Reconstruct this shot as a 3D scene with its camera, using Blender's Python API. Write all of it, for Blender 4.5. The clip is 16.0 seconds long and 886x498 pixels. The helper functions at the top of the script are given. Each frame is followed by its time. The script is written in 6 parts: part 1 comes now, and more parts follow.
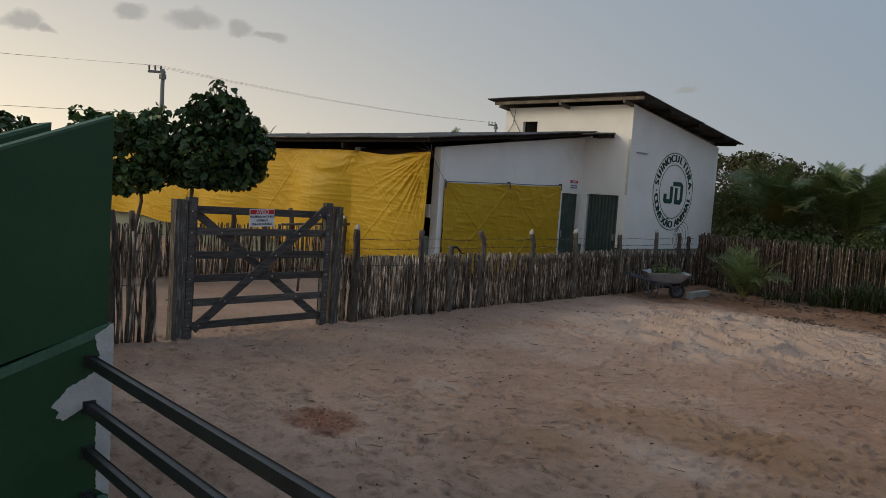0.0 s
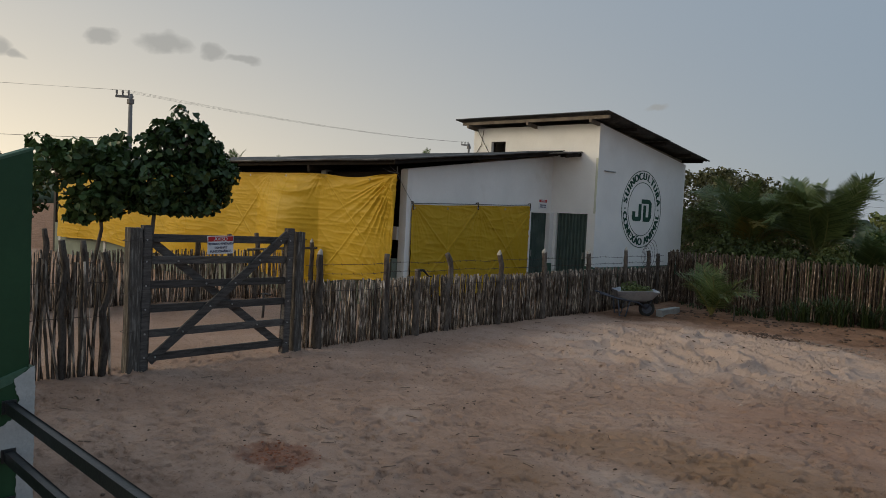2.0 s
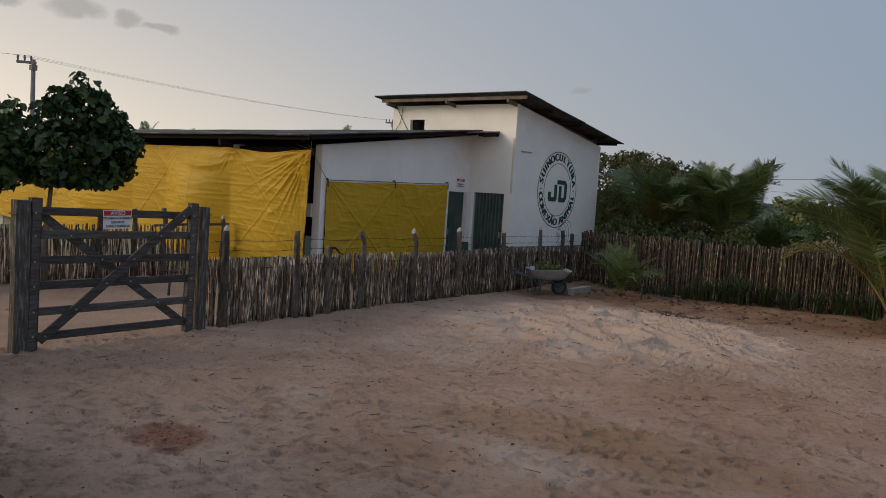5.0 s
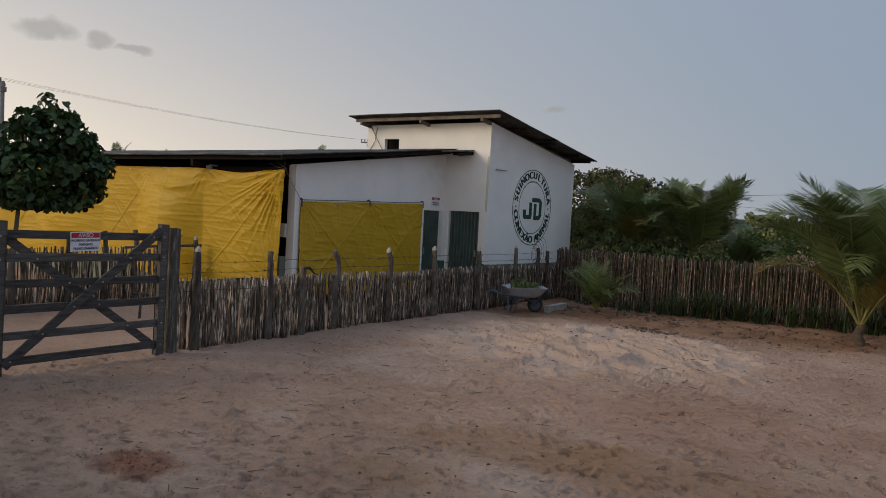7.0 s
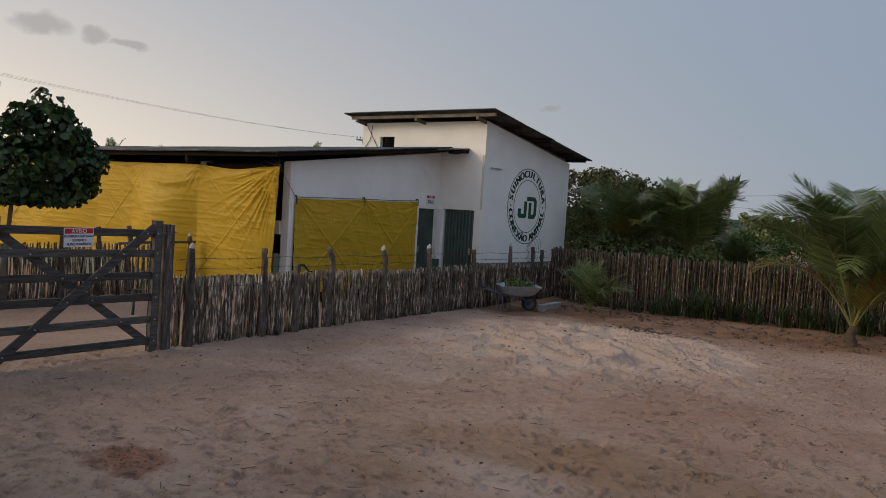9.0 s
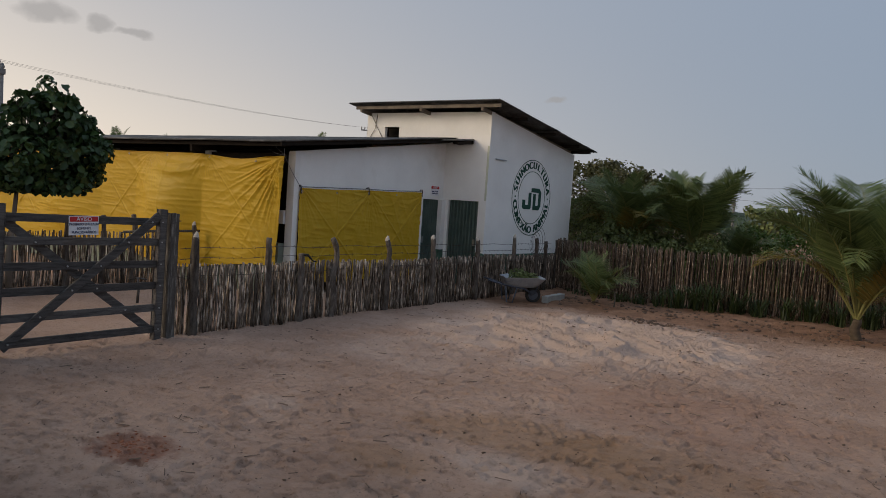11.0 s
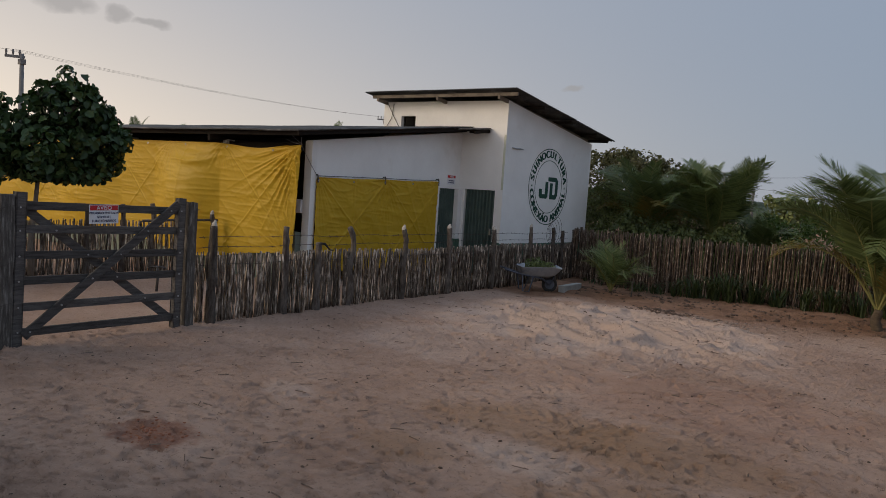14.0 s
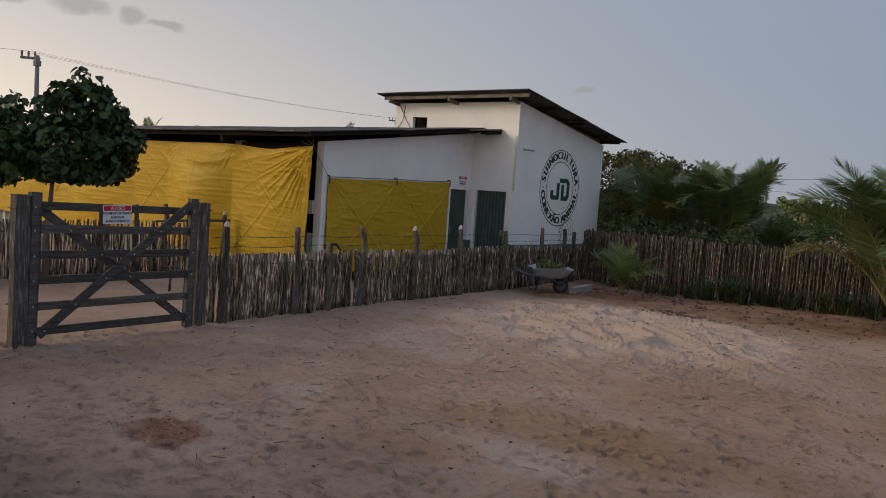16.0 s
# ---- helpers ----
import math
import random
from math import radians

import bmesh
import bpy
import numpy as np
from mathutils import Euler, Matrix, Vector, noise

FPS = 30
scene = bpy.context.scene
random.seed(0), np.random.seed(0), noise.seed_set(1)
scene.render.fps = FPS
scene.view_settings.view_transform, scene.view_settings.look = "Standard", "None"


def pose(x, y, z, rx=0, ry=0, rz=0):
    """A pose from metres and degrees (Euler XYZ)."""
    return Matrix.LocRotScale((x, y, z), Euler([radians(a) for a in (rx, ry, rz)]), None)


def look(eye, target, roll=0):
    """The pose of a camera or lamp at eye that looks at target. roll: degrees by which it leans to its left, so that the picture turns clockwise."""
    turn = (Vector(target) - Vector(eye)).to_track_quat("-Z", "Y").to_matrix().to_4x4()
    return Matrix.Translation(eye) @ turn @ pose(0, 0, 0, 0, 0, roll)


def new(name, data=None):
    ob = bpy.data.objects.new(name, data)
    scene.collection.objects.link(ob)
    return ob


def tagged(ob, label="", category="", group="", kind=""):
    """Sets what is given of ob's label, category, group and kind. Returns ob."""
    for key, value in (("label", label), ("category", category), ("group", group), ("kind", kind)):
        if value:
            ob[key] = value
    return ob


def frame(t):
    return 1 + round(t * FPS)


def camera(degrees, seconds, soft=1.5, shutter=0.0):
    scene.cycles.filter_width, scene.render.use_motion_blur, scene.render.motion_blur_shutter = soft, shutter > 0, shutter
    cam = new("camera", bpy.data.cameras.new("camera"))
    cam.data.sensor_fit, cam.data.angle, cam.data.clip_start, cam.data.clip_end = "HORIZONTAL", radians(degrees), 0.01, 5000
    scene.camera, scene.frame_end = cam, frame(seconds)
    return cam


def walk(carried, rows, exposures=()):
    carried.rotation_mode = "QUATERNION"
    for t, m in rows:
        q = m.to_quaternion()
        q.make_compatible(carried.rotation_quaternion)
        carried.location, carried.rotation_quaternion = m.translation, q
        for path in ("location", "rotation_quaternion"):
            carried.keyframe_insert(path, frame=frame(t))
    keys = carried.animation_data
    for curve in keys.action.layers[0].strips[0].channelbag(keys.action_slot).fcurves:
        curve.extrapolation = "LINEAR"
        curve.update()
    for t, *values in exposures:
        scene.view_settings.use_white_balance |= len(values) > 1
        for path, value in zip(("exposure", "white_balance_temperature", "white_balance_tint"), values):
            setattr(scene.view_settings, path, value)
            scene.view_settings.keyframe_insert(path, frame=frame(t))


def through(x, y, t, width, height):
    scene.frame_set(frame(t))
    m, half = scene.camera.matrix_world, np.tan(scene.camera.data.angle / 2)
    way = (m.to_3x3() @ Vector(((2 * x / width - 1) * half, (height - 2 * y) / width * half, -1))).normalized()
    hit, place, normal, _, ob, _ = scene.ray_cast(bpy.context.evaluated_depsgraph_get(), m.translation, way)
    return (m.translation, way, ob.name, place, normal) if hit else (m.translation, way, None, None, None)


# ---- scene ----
cam = camera(61.6, 16.0, soft=0.7)


PATH = [
    (0, (-0.116, -0.299, 1.809), (-1.464, 1.17, 1.655), 3.8),
    (0.5, (-0.11, -0.299, 1.829), (-1.45, 1.179, 1.684), 3.6),
    (1, (-0.105, -0.275, 1.831), (-1.44, 1.209, 1.7), 3.4),
    (1.5, (-0.103, -0.197, 1.839), (-1.429, 1.296, 1.731), 3.1),
    (2, (-0.074, -0.107, 1.857), (-1.381, 1.404, 1.759), 2.8),
    (2.5, (-0.045, -0.059, 1.855), (-1.33, 1.47, 1.748), 2.7),
    (3, (-0.032, -0.025, 1.85), (-1.273, 1.538, 1.722), 2.9),
    (3.5, (0.004, 0.006, 1.844), (-1.204, 1.593, 1.694), 3.2),
    (4, (0.037, 0.035, 1.846), (-1.152, 1.635, 1.688), 3.5),
    (4.5, (0.043, 0.036, 1.851), (-1.122, 1.655, 1.695), 3.7),
    (7, (0.051, 0.09, 1.848), (-1.047, 1.759, 1.759), 3.1),
    (7.5, (0.05, 0.089, 1.851), (-1.043, 1.762, 1.763), 3.1),
    (8, (0.054, 0.089, 1.852), (-1.034, 1.765, 1.767), 3.2),
    (10.5, (0.049, 0.096, 1.845), (-1.042, 1.768, 1.732), 3.9),
    (11, (0.054, 0.091, 1.845), (-1.039, 1.762, 1.727), 3.9),
    (11.5, (0.054, 0.098, 1.844), (-1.044, 1.765, 1.721), 3.9),
    (12, (0.05, 0.085, 1.846), (-1.054, 1.748, 1.718), 3.9),
    (12.5, (0.055, 0.087, 1.841), (-1.057, 1.744, 1.706), 3.9),
    (13, (0.052, 0.094, 1.839), (-1.066, 1.747, 1.699), 3.9),
    (13.5, (0.052, 0.092, 1.845), (-1.071, 1.741, 1.697), 3.9),
    (14, (0.049, 0.088, 1.838), (-1.077, 1.734, 1.689), 3.9),
    (14.5, (0.053, 0.09, 1.842), (-1.078, 1.733, 1.69), 4.0),
    (15, (0.049, 0.087, 1.836), (-1.086, 1.727, 1.684), 4.1),
    (15.5, (0.049, 0.085, 1.838), (-1.092, 1.72, 1.687), 4.1),
    (16, (0.056, 0.082, 1.837), (-1.095, 1.711, 1.689), 4.0),
]
walk(cam, [(t, look(eye, target, roll)) for t, eye, target, roll in PATH], exposures=[(0, -0.06, 6500, 2), (2.5, -0.06, 6500, 1), (4.5, 0.0, 6500, 5), (7, 0.05, 6500, 6), (16, 0.0, 6500, 8)])

# light, sky and sand in one place
SKY, SUN = 1.2, 1.6
CLOUDS = [(62.0, 10.85, 2.3, 0.95), (58.5, 10.7, 1.3, 0.75), (56.2, 10.45, 1.7, 0.42), (65.8, 10.9, 1.4, 0.7), (72.6, 9.2, 1.9, 0.75), (71.0, 9.0, 1.1, 0.4), (25.3, 8.35, 1.2, 0.35)]
SAND = [(0.355, 0.224, 0.160), (0.46, 0.308, 0.230), (0.55, 0.388, 0.302), (0.17, 0.103, 0.071), (0.63, 0.470, 0.374), (0.66, 0.520, 0.44)]

# ---------------------------------------------------------------- world and sun
GLOW = math.radians(132)          # compass turn of the evening glow, from +Y towards -X
wd = bpy.data.worlds.new("dusk_sky")
scene.world = wd
wd.use_nodes = True
wn, wl = wd.node_tree.nodes, wd.node_tree.links
wn.clear()


def wmath(op, a, b=None, clamp=False):
    n = wn.new("ShaderNodeMath")
    n.operation, n.use_clamp = op, clamp
    for i, v in enumerate((a, b)):
        if v is None:
            continue
        if isinstance(v, (int, float)):
            n.inputs[i].default_value = v
        else:
            wl.new(v, n.inputs[i])
    return n.outputs[0]


sky = wn.new("ShaderNodeTexSky")
sky.sky_type, sky.sun_disc = "NISHITA", False
sky.sun_elevation, sky.sun_rotation = math.radians(3.0), -GLOW
sky.air_density, sky.dust_density, sky.ozone_density = 0.8, 1.2, 2.0
gen = wn.new("ShaderNodeTexCoord")
sep = wn.new("ShaderNodeSeparateXYZ")
wl.new(gen.outputs["Generated"], sep.inputs[0])
# hazy evening sky: cream at the glowing horizon, grey-blue above and away from it
up = wmath("MAXIMUM", sep.outputs["Z"], 0.0)
low = wmath("POWER", wmath("SUBTRACT", 1.0, up, True), 3.6)
side = wmath("ADD", wmath("MULTIPLY", sep.outputs["X"], -math.sin(GLOW)), wmath("MULTIPLY", sep.outputs["Y"], math.cos(GLOW)))
side = wmath("MULTIPLY_ADD", side, 0.5)
side.node.inputs[2].default_value = 0.5
warm = wmath("MULTIPLY", low, wmath("POWER", side, 1.9), True)
haze = wn.new("ShaderNodeMixRGB")
haze.inputs["Color1"].default_value = (0.225, 0.272, 0.36, 1)
haze.inputs["Color2"].default_value = (1.76, 1.36, 0.95, 1)
wl.new(warm, haze.inputs["Fac"])
skymix = wn.new("ShaderNodeMixRGB")
skymix.inputs["Fac"].default_value = 0.85
skyscale = wn.new("ShaderNodeMixRGB")
skyscale.blend_type = "MULTIPLY"
skyscale.inputs["Fac"].default_value = 1.0
skyscale.inputs["Color2"].default_value = (0.10, 0.10, 0.10, 1)
wl.new(sky.outputs[0], skyscale.inputs["Color1"])
wl.new(skyscale.outputs[0], skymix.inputs["Color1"])
wl.new(haze.outputs[0], skymix.inputs["Color2"])
# small grey evening clouds: centre direction, half width, half height, lean
clouds = wn.new("ShaderNodeTexNoise")
clouds.inputs["Scale"].default_value, clouds.inputs["Detail"].default_value = 34.0, 8.0
stretch = wn.new("ShaderNodeMapping")
stretch.inputs["Scale"].default_value = (1, 1, 2.2)
wl.new(gen.outputs["Generated"], stretch.inputs[0])
wl.new(stretch.outputs[0], clouds.inputs["Vector"])
swirl = wn.new("ShaderNodeTexNoise")
swirl.inputs["Scale"].default_value, swirl.inputs["Detail"].default_value = 24.0, 5.0
wl.new(gen.outputs["Generated"], swirl.inputs["Vector"])
bent = wn.new("ShaderNodeMixRGB")
bent.blend_type = "LINEAR_LIGHT"
bent.inputs["Fac"].default_value = 0.015
wl.new(gen.outputs["Generated"], bent.inputs["Color1"])
wl.new(swirl.outputs["Color"], bent.inputs["Color2"])
cover = None
for yaw, elev, hw, hh in CLOUDS:
    c = Vector((-math.sin(radians(yaw)) * math.cos(radians(elev)), math.cos(radians(yaw)) * math.cos(radians(elev)), math.sin(radians(elev))))
    r = Vector((math.cos(radians(yaw)), math.sin(radians(yaw)), 0))
    u = r.cross(c)
    dots = []
    for axis, half in ((r, hw), (u, hh)):
        d = wn.new("ShaderNodeVectorMath")
        d.operation = "DOT_PRODUCT"
        wl.new(bent.outputs[0], d.inputs[0])
        d.inputs[1].default_value = axis
        e = wmath("DIVIDE", wmath("SUBTRACT", d.outputs["Value"], axis.dot(c)), math.sin(radians(half)))
        dots.append(wmath("MULTIPLY", e, e))
    front = wn.new("ShaderNodeVectorMath")
    front.operation = "DOT_PRODUCT"
    wl.new(gen.outputs["Generated"], front.inputs[0])
    front.inputs[1].default_value = c
    m = wmath("MULTIPLY", wmath("SUBTRACT", 1.0, wmath("ADD", dots[0], dots[1]), True), wmath("GREATER_THAN", front.outputs["Value"], 0.5))
    cover = m if cover is None else wmath("MAXIMUM", cover, m)
puff = wmath("MULTIPLY", wmath("SUBTRACT", wmath("ADD", wmath("MULTIPLY", cover, 1.0), wmath("MULTIPLY", clouds.outputs["Fac"], 0.9)), 0.72), 1.8, True)
puff = wmath("MULTIPLY", puff, wmath("GREATER_THAN", cover, 0.001))
puff = wmath("MULTIPLY", wmath("MULTIPLY", puff, wmath("MULTIPLY", cover, 4.0, True)), 0.62)
cloudmix = wn.new("ShaderNodeMixRGB")
cloudmix.inputs["Color2"].default_value = (0.27, 0.255, 0.255, 1)
wl.new(puff, cloudmix.inputs["Fac"])
wl.new(skymix.outputs[0], cloudmix.inputs["Color1"])
bg = wn.new("ShaderNodeBackground")
# unseen upper sky brightened towards overhead, added to lift ground and walls
wl.new(wmath("MULTIPLY", wmath("ADD", wmath("MULTIPLY", wmath("MULTIPLY", up, up), 0.95), 1.0), SKY), bg.inputs["Strength"])
wl.new(cloudmix.outputs[0], bg.inputs["Color"])
wl.new(bg.outputs[0], wn.new("ShaderNodeOutputWorld").inputs[0])

sun = new("sun", bpy.data.lights.new("sun", "SUN"))
sun.data.energy, sun.data.angle, sun.data.color = SUN, radians(26), (1.0, 0.80, 0.58)
sun.matrix_world = look((-math.sin(GLOW) * 30, math.cos(GLOW) * 30, 13.5), (0, 0, 0))

# ---------------------------------------------------------------- materials


def mat(name, c1, c2, scale=6.0, rough=0.8, bump=0.15, stretch=(1, 1, 1), metal=0.0, vary=0.0, spots=None, spot_scale=1.5, spot_at=0.58, fine=60.0, spec=0.3, sheen=0.0, dist=0.01):
    """Two colours mixed by grain at two scales, stains of a third colour, relief and uneven gloss."""
    m = bpy.data.materials.new(name)
    m.use_nodes = True
    n, l = m.node_tree.nodes, m.node_tree.links
    b = n["Principled BSDF"]
    co = n.new("ShaderNodeTexCoord")
    mp = n.new("ShaderNodeMapping")
    mp.inputs["Scale"].default_value = stretch
    l.new(co.outputs["Object"], mp.inputs["Vector"])
    info = n.new("ShaderNodeObjectInfo")
    off = n.new("ShaderNodeMath")
    off.operation = "MULTIPLY"
    off.inputs[1].default_value = 37.0
    l.new(info.outputs["Random"], off.inputs[0])
    l.new(off.outputs[0], mp.inputs["Location"])
    def noise_tex(s, det=6.0):
        t = n.new("ShaderNodeTexNoise")
        t.inputs["Scale"].default_value, t.inputs["Detail"].default_value, t.inputs["Roughness"].default_value = s, det, 0.6
        l.new(mp.outputs[0], t.inputs["Vector"])
        return t
    big, small = noise_tex(scale), noise_tex(fine, 3.0)
    mixf = n.new("ShaderNodeMath")
    mixf.operation = "MULTIPLY_ADD"
    l.new(small.outputs["Fac"], mixf.inputs[0])
    mixf.inputs[1].default_value = 0.45
    l.new(big.outputs["Fac"], mixf.inputs[2])
    rmp = n.new("ShaderNodeValToRGB")
    rmp.color_ramp.elements[0].position, rmp.color_ramp.elements[0].color = 0.45, (*c1, 1)
    rmp.color_ramp.elements[1].position, rmp.color_ramp.elements[1].color = 0.98, (*c2, 1)
    l.new(mixf.outputs[0], rmp.inputs["Fac"])
    col = rmp.outputs["Color"]
    if spots:
        sp = noise_tex(spot_scale, 8.0)
        sr = n.new("ShaderNodeValToRGB")
        sr.color_ramp.elements[0].position, sr.color_ramp.elements[1].position = spot_at, spot_at + 0.16
        l.new(sp.outputs["Fac"], sr.inputs["Fac"])
        mx = n.new("ShaderNodeMixRGB")
        mx.inputs["Color2"].default_value = (*spots, 1)
        l.new(sr.outputs["Color"], mx.inputs["Fac"])
        l.new(col, mx.inputs["Color1"])
        col = mx.outputs["Color"]
    if vary:
        hs = n.new("ShaderNodeHueSaturation")
        ml = n.new("ShaderNodeMath")
        ml.operation = "MULTIPLY_ADD"
        l.new(info.outputs["Random"], ml.inputs[0])
        ml.inputs[1].default_value, ml.inputs[2].default_value = 2 * vary, 1.0 - vary
        l.new(ml.outputs[0], hs.inputs["Value"])
        l.new(col, hs.inputs["Color"])
        col = hs.outputs["Color"]
    l.new(col, b.inputs["Base Color"])
    rr = n.new("ShaderNodeMath")
    rr.operation = "MULTIPLY_ADD"
    l.new(big.outputs["Fac"], rr.inputs[0])
    rr.inputs[1].default_value, rr.inputs[2].default_value = 0.2, rough - 0.1
    l.new(rr.outputs[0], b.inputs["Roughness"])
    b.inputs["Metallic"].default_value = metal
    b.inputs["Specular IOR Level"].default_value = spec
    if bump:
        bp = n.new("ShaderNodeBump")
        bp.inputs["Strength"].default_value, bp.inputs["Distance"].default_value = bump, dist
        l.new(mixf.outputs[0], bp.inputs["Height"])
        l.new(bp.outputs[0], b.inputs["Normal"])
    return m


def leafy(name, c1, c2, through=0.25, scale=1.2, rough=0.45):
    """Foliage: each leaf has its own shade, some light passes through."""
    m = bpy.data.materials.new(name)
    m.use_nodes = True
    n, l = m.node_tree.nodes, m.node_tree.links
    b = n["Principled BSDF"]
    geo = n.new("ShaderNodeNewGeometry")
    rmp = n.new("ShaderNodeValToRGB")
    rmp.color_ramp.elements[0].color, rmp.color_ramp.elements[1].color = (*c1, 1), (*c2, 1)
    co = n.new("ShaderNodeTexCoord")
    t = n.new("ShaderNodeTexNoise")
    t.inputs["Scale"].default_value = scale
    l.new(co.outputs["Object"], t.inputs["Vector"])
    a = n.new("ShaderNodeMath")
    a.operation = "MULTIPLY_ADD"
    l.new(geo.outputs["Random Per Island"], a.inputs[0])
    a.inputs[1].default_value = 0.6
    k = n.new("ShaderNodeMath")
    k.operation = "MULTIPLY_ADD"
    l.new(t.outputs["Fac"], k.inputs[0])
    k.inputs[1].default_value, k.inputs[2].default_value = 0.8, -0.2
    l.new(k.outputs[0], a.inputs[2])
    l.new(a.outputs[0], rmp.inputs["Fac"])
    l.new(rmp.outputs[0], b.inputs["Base Color"])
    b.inputs["Roughness"].default_value = rough
    b.inputs["Specular IOR Level"].default_value = 0.3
    tr = n.new("ShaderNodeBsdfTranslucent")
    l.new(rmp.outputs[0], tr.inputs["Color"])
    mx = n.new("ShaderNodeMixShader")
    mx.inputs[0].default_value = through
    l.new(b.outputs[0], mx.inputs[1])
    l.new(tr.outputs[0], mx.inputs[2])
    l.new(mx.outputs[0], n["Material Output"].inputs["Surface"])
    return m


M_white = mat("white_limewash", (0.74, 0.73, 0.71), (0.86, 0.85, 0.83), 1.2, 0.9, 0.25, spots=(0.68, 0.65, 0.60), spot_scale=0.9, spot_at=0.60, fine=45)
M_band = mat("green_wall_paint", (0.045, 0.10, 0.07), (0.07, 0.14, 0.10), 2.0, 0.7, 0.2, spots=(0.13, 0.15, 0.11), spot_scale=3)
M_parapet = mat("dark_green_paint", (0.015, 0.052, 0.022), (0.024, 0.074, 0.032), 2.2, 0.50, 0.35, fine=30, spots=(0.022, 0.07, 0.04), spot_scale=1.3, dist=0.006)
M_edge = mat("pale_green_edge", (0.040, 0.092, 0.058), (0.08, 0.15, 0.10), 8, 0.7, 0.3)
M_plaster = mat("grey_plaster", (0.36, 0.37, 0.37), (0.52, 0.53, 0.52), 9, 0.9, 0.5, fine=70)
M_rail = mat("black_rail_paint", (0.012, 0.013, 0.014), (0.03, 0.032, 0.034), 12, 0.42, 0.25, spots=(0.10, 0.10, 0.10), spot_scale=18, spot_at=0.66, spec=0.5)
M_tarp_c = ((0.57, 0.36, 0.022), (0.68, 0.44, 0.04))
M_asb = mat("fibre_cement_sheet", (0.035, 0.034, 0.033), (0.13, 0.128, 0.125), 4, 0.9, 0.5, spots=(0.24, 0.235, 0.23), spot_scale=1.3, spot_at=0.54, fine=40)
M_beam = mat("dark_roof_timber", (0.010, 0.008, 0.007), (0.030, 0.024, 0.020), 6, 0.85, 0.4, stretch=(1, 1, 5), spec=0.1)
M_plank = mat("pale_roof_timber", (0.09, 0.072, 0.055), (0.24, 0.20, 0.16), 5, 0.85, 0.5, fine=40)
M_door = mat("green_metal_door", (0.055, 0.085, 0.075), (0.11, 0.145, 0.128), 3, 0.5, 0.2, spots=(0.06, 0.085, 0.078), spot_scale=4)
# near-black: the shade indoors is put into the colour
M_dark = mat("shaded_inside", (0.03, 0.028, 0.025), (0.06, 0.055, 0.05), 2, 0.95, 0.2)
M_emblem = mat("dark_green_sign_paint", (0.016, 0.060, 0.042), (0.03, 0.085, 0.06), 9, 0.8, 0.1)
M_gate = mat("weathered_grey_timber", (0.034, 0.031, 0.030), (0.14, 0.128, 0.12), 5, 0.88, 0.8, stretch=(7, 0.8, 7), fine=70, vary=0.25, spots=(0.17, 0.16, 0.15), spot_scale=6, spot_at=0.6, spec=0.15)
M_post = mat("old_split_post", (0.040, 0.035, 0.031), (0.16, 0.145, 0.13), 9, 0.92, 1.0, stretch=(5, 5, 0.6), fine=60, vary=0.25, spots=(0.27, 0.25, 0.23), spot_scale=9, spot_at=0.55, spec=0.15)
M_fpost = mat("bleached_branch_post", (0.026, 0.021, 0.018), (0.18, 0.15, 0.125), 9, 0.9, 0.8, stretch=(3, 3, 0.8), fine=60, vary=0.3, spots=(0.05, 0.035, 0.028), spot_scale=5, spot_at=0.5)
M_stick = mat("rough_stick_bark", (0.016, 0.012, 0.010), (0.21, 0.165, 0.13), 14, 0.92, 1.0, stretch=(2, 2, 0.4), fine=60, vary=0.6, spots=(0.62, 0.52, 0.43), spot_scale=12, spot_at=0.50, spec=0.1)
M_stick_b = mat("brown_stick_bark", (0.016, 0.011, 0.009), (0.165, 0.12, 0.09), 18, 0.92, 1.0, stretch=(2, 2, 0.6), fine=60, vary=0.6, spots=(0.44, 0.36, 0.29), spot_scale=22, spot_at=0.53, spec=0.1)
M_cut = mat("fresh_cut_wood", (0.38, 0.34, 0.29), (0.58, 0.53, 0.46), 14, 0.9, 0.4, fine=60)
M_wire = mat("rusty_wire", (0.06, 0.05, 0.045), (0.12, 0.10, 0.09), 30, 0.6, 0, metal=0.6)
M_rope = mat("grey_cord", (0.10, 0.10, 0.11), (0.2, 0.2, 0.21), 30, 0.9, 0)
M_bolt = mat("zinc_bolt", (0.35, 0.35, 0.36), (0.5, 0.5, 0.5), 30, 0.4, 0, metal=0.8)
M_trunk = mat("tree_bark", (0.10, 0.085, 0.07), (0.20, 0.17, 0.14), 8, 0.9, 0.8, stretch=(2, 2, 0.6))
M_ptrunk = mat("palm_bark", (0.045, 0.034, 0.024), (0.12, 0.09, 0.062), 10, 0.9, 0.8, stretch=(1, 1, 3))
M_rachis = mat("palm_leaf_stalk", (0.12, 0.125, 0.04), (0.22, 0.20, 0.07), 6, 0.6, 0.1)
M_pole = mat("concrete_pole", (0.15, 0.145, 0.14), (0.24, 0.235, 0.23), 3, 0.9, 0.3)
M_concrete = mat("raw_concrete", (0.30, 0.30, 0.29), (0.46, 0.46, 0.44), 6, 0.9, 0.5)
M_signw = mat("sign_white", (0.66, 0.67, 0.70), (0.76, 0.77, 0.79), 4, 0.5, 0.05)
M_signr = mat("sign_red", (0.42, 0.02, 0.025), (0.52, 0.03, 0.03), 6, 0.5, 0.05)
M_signt = mat("sign_blue_ink", (0.02, 0.025, 0.08), (0.03, 0.04, 0.11), 6, 0.5, 0)
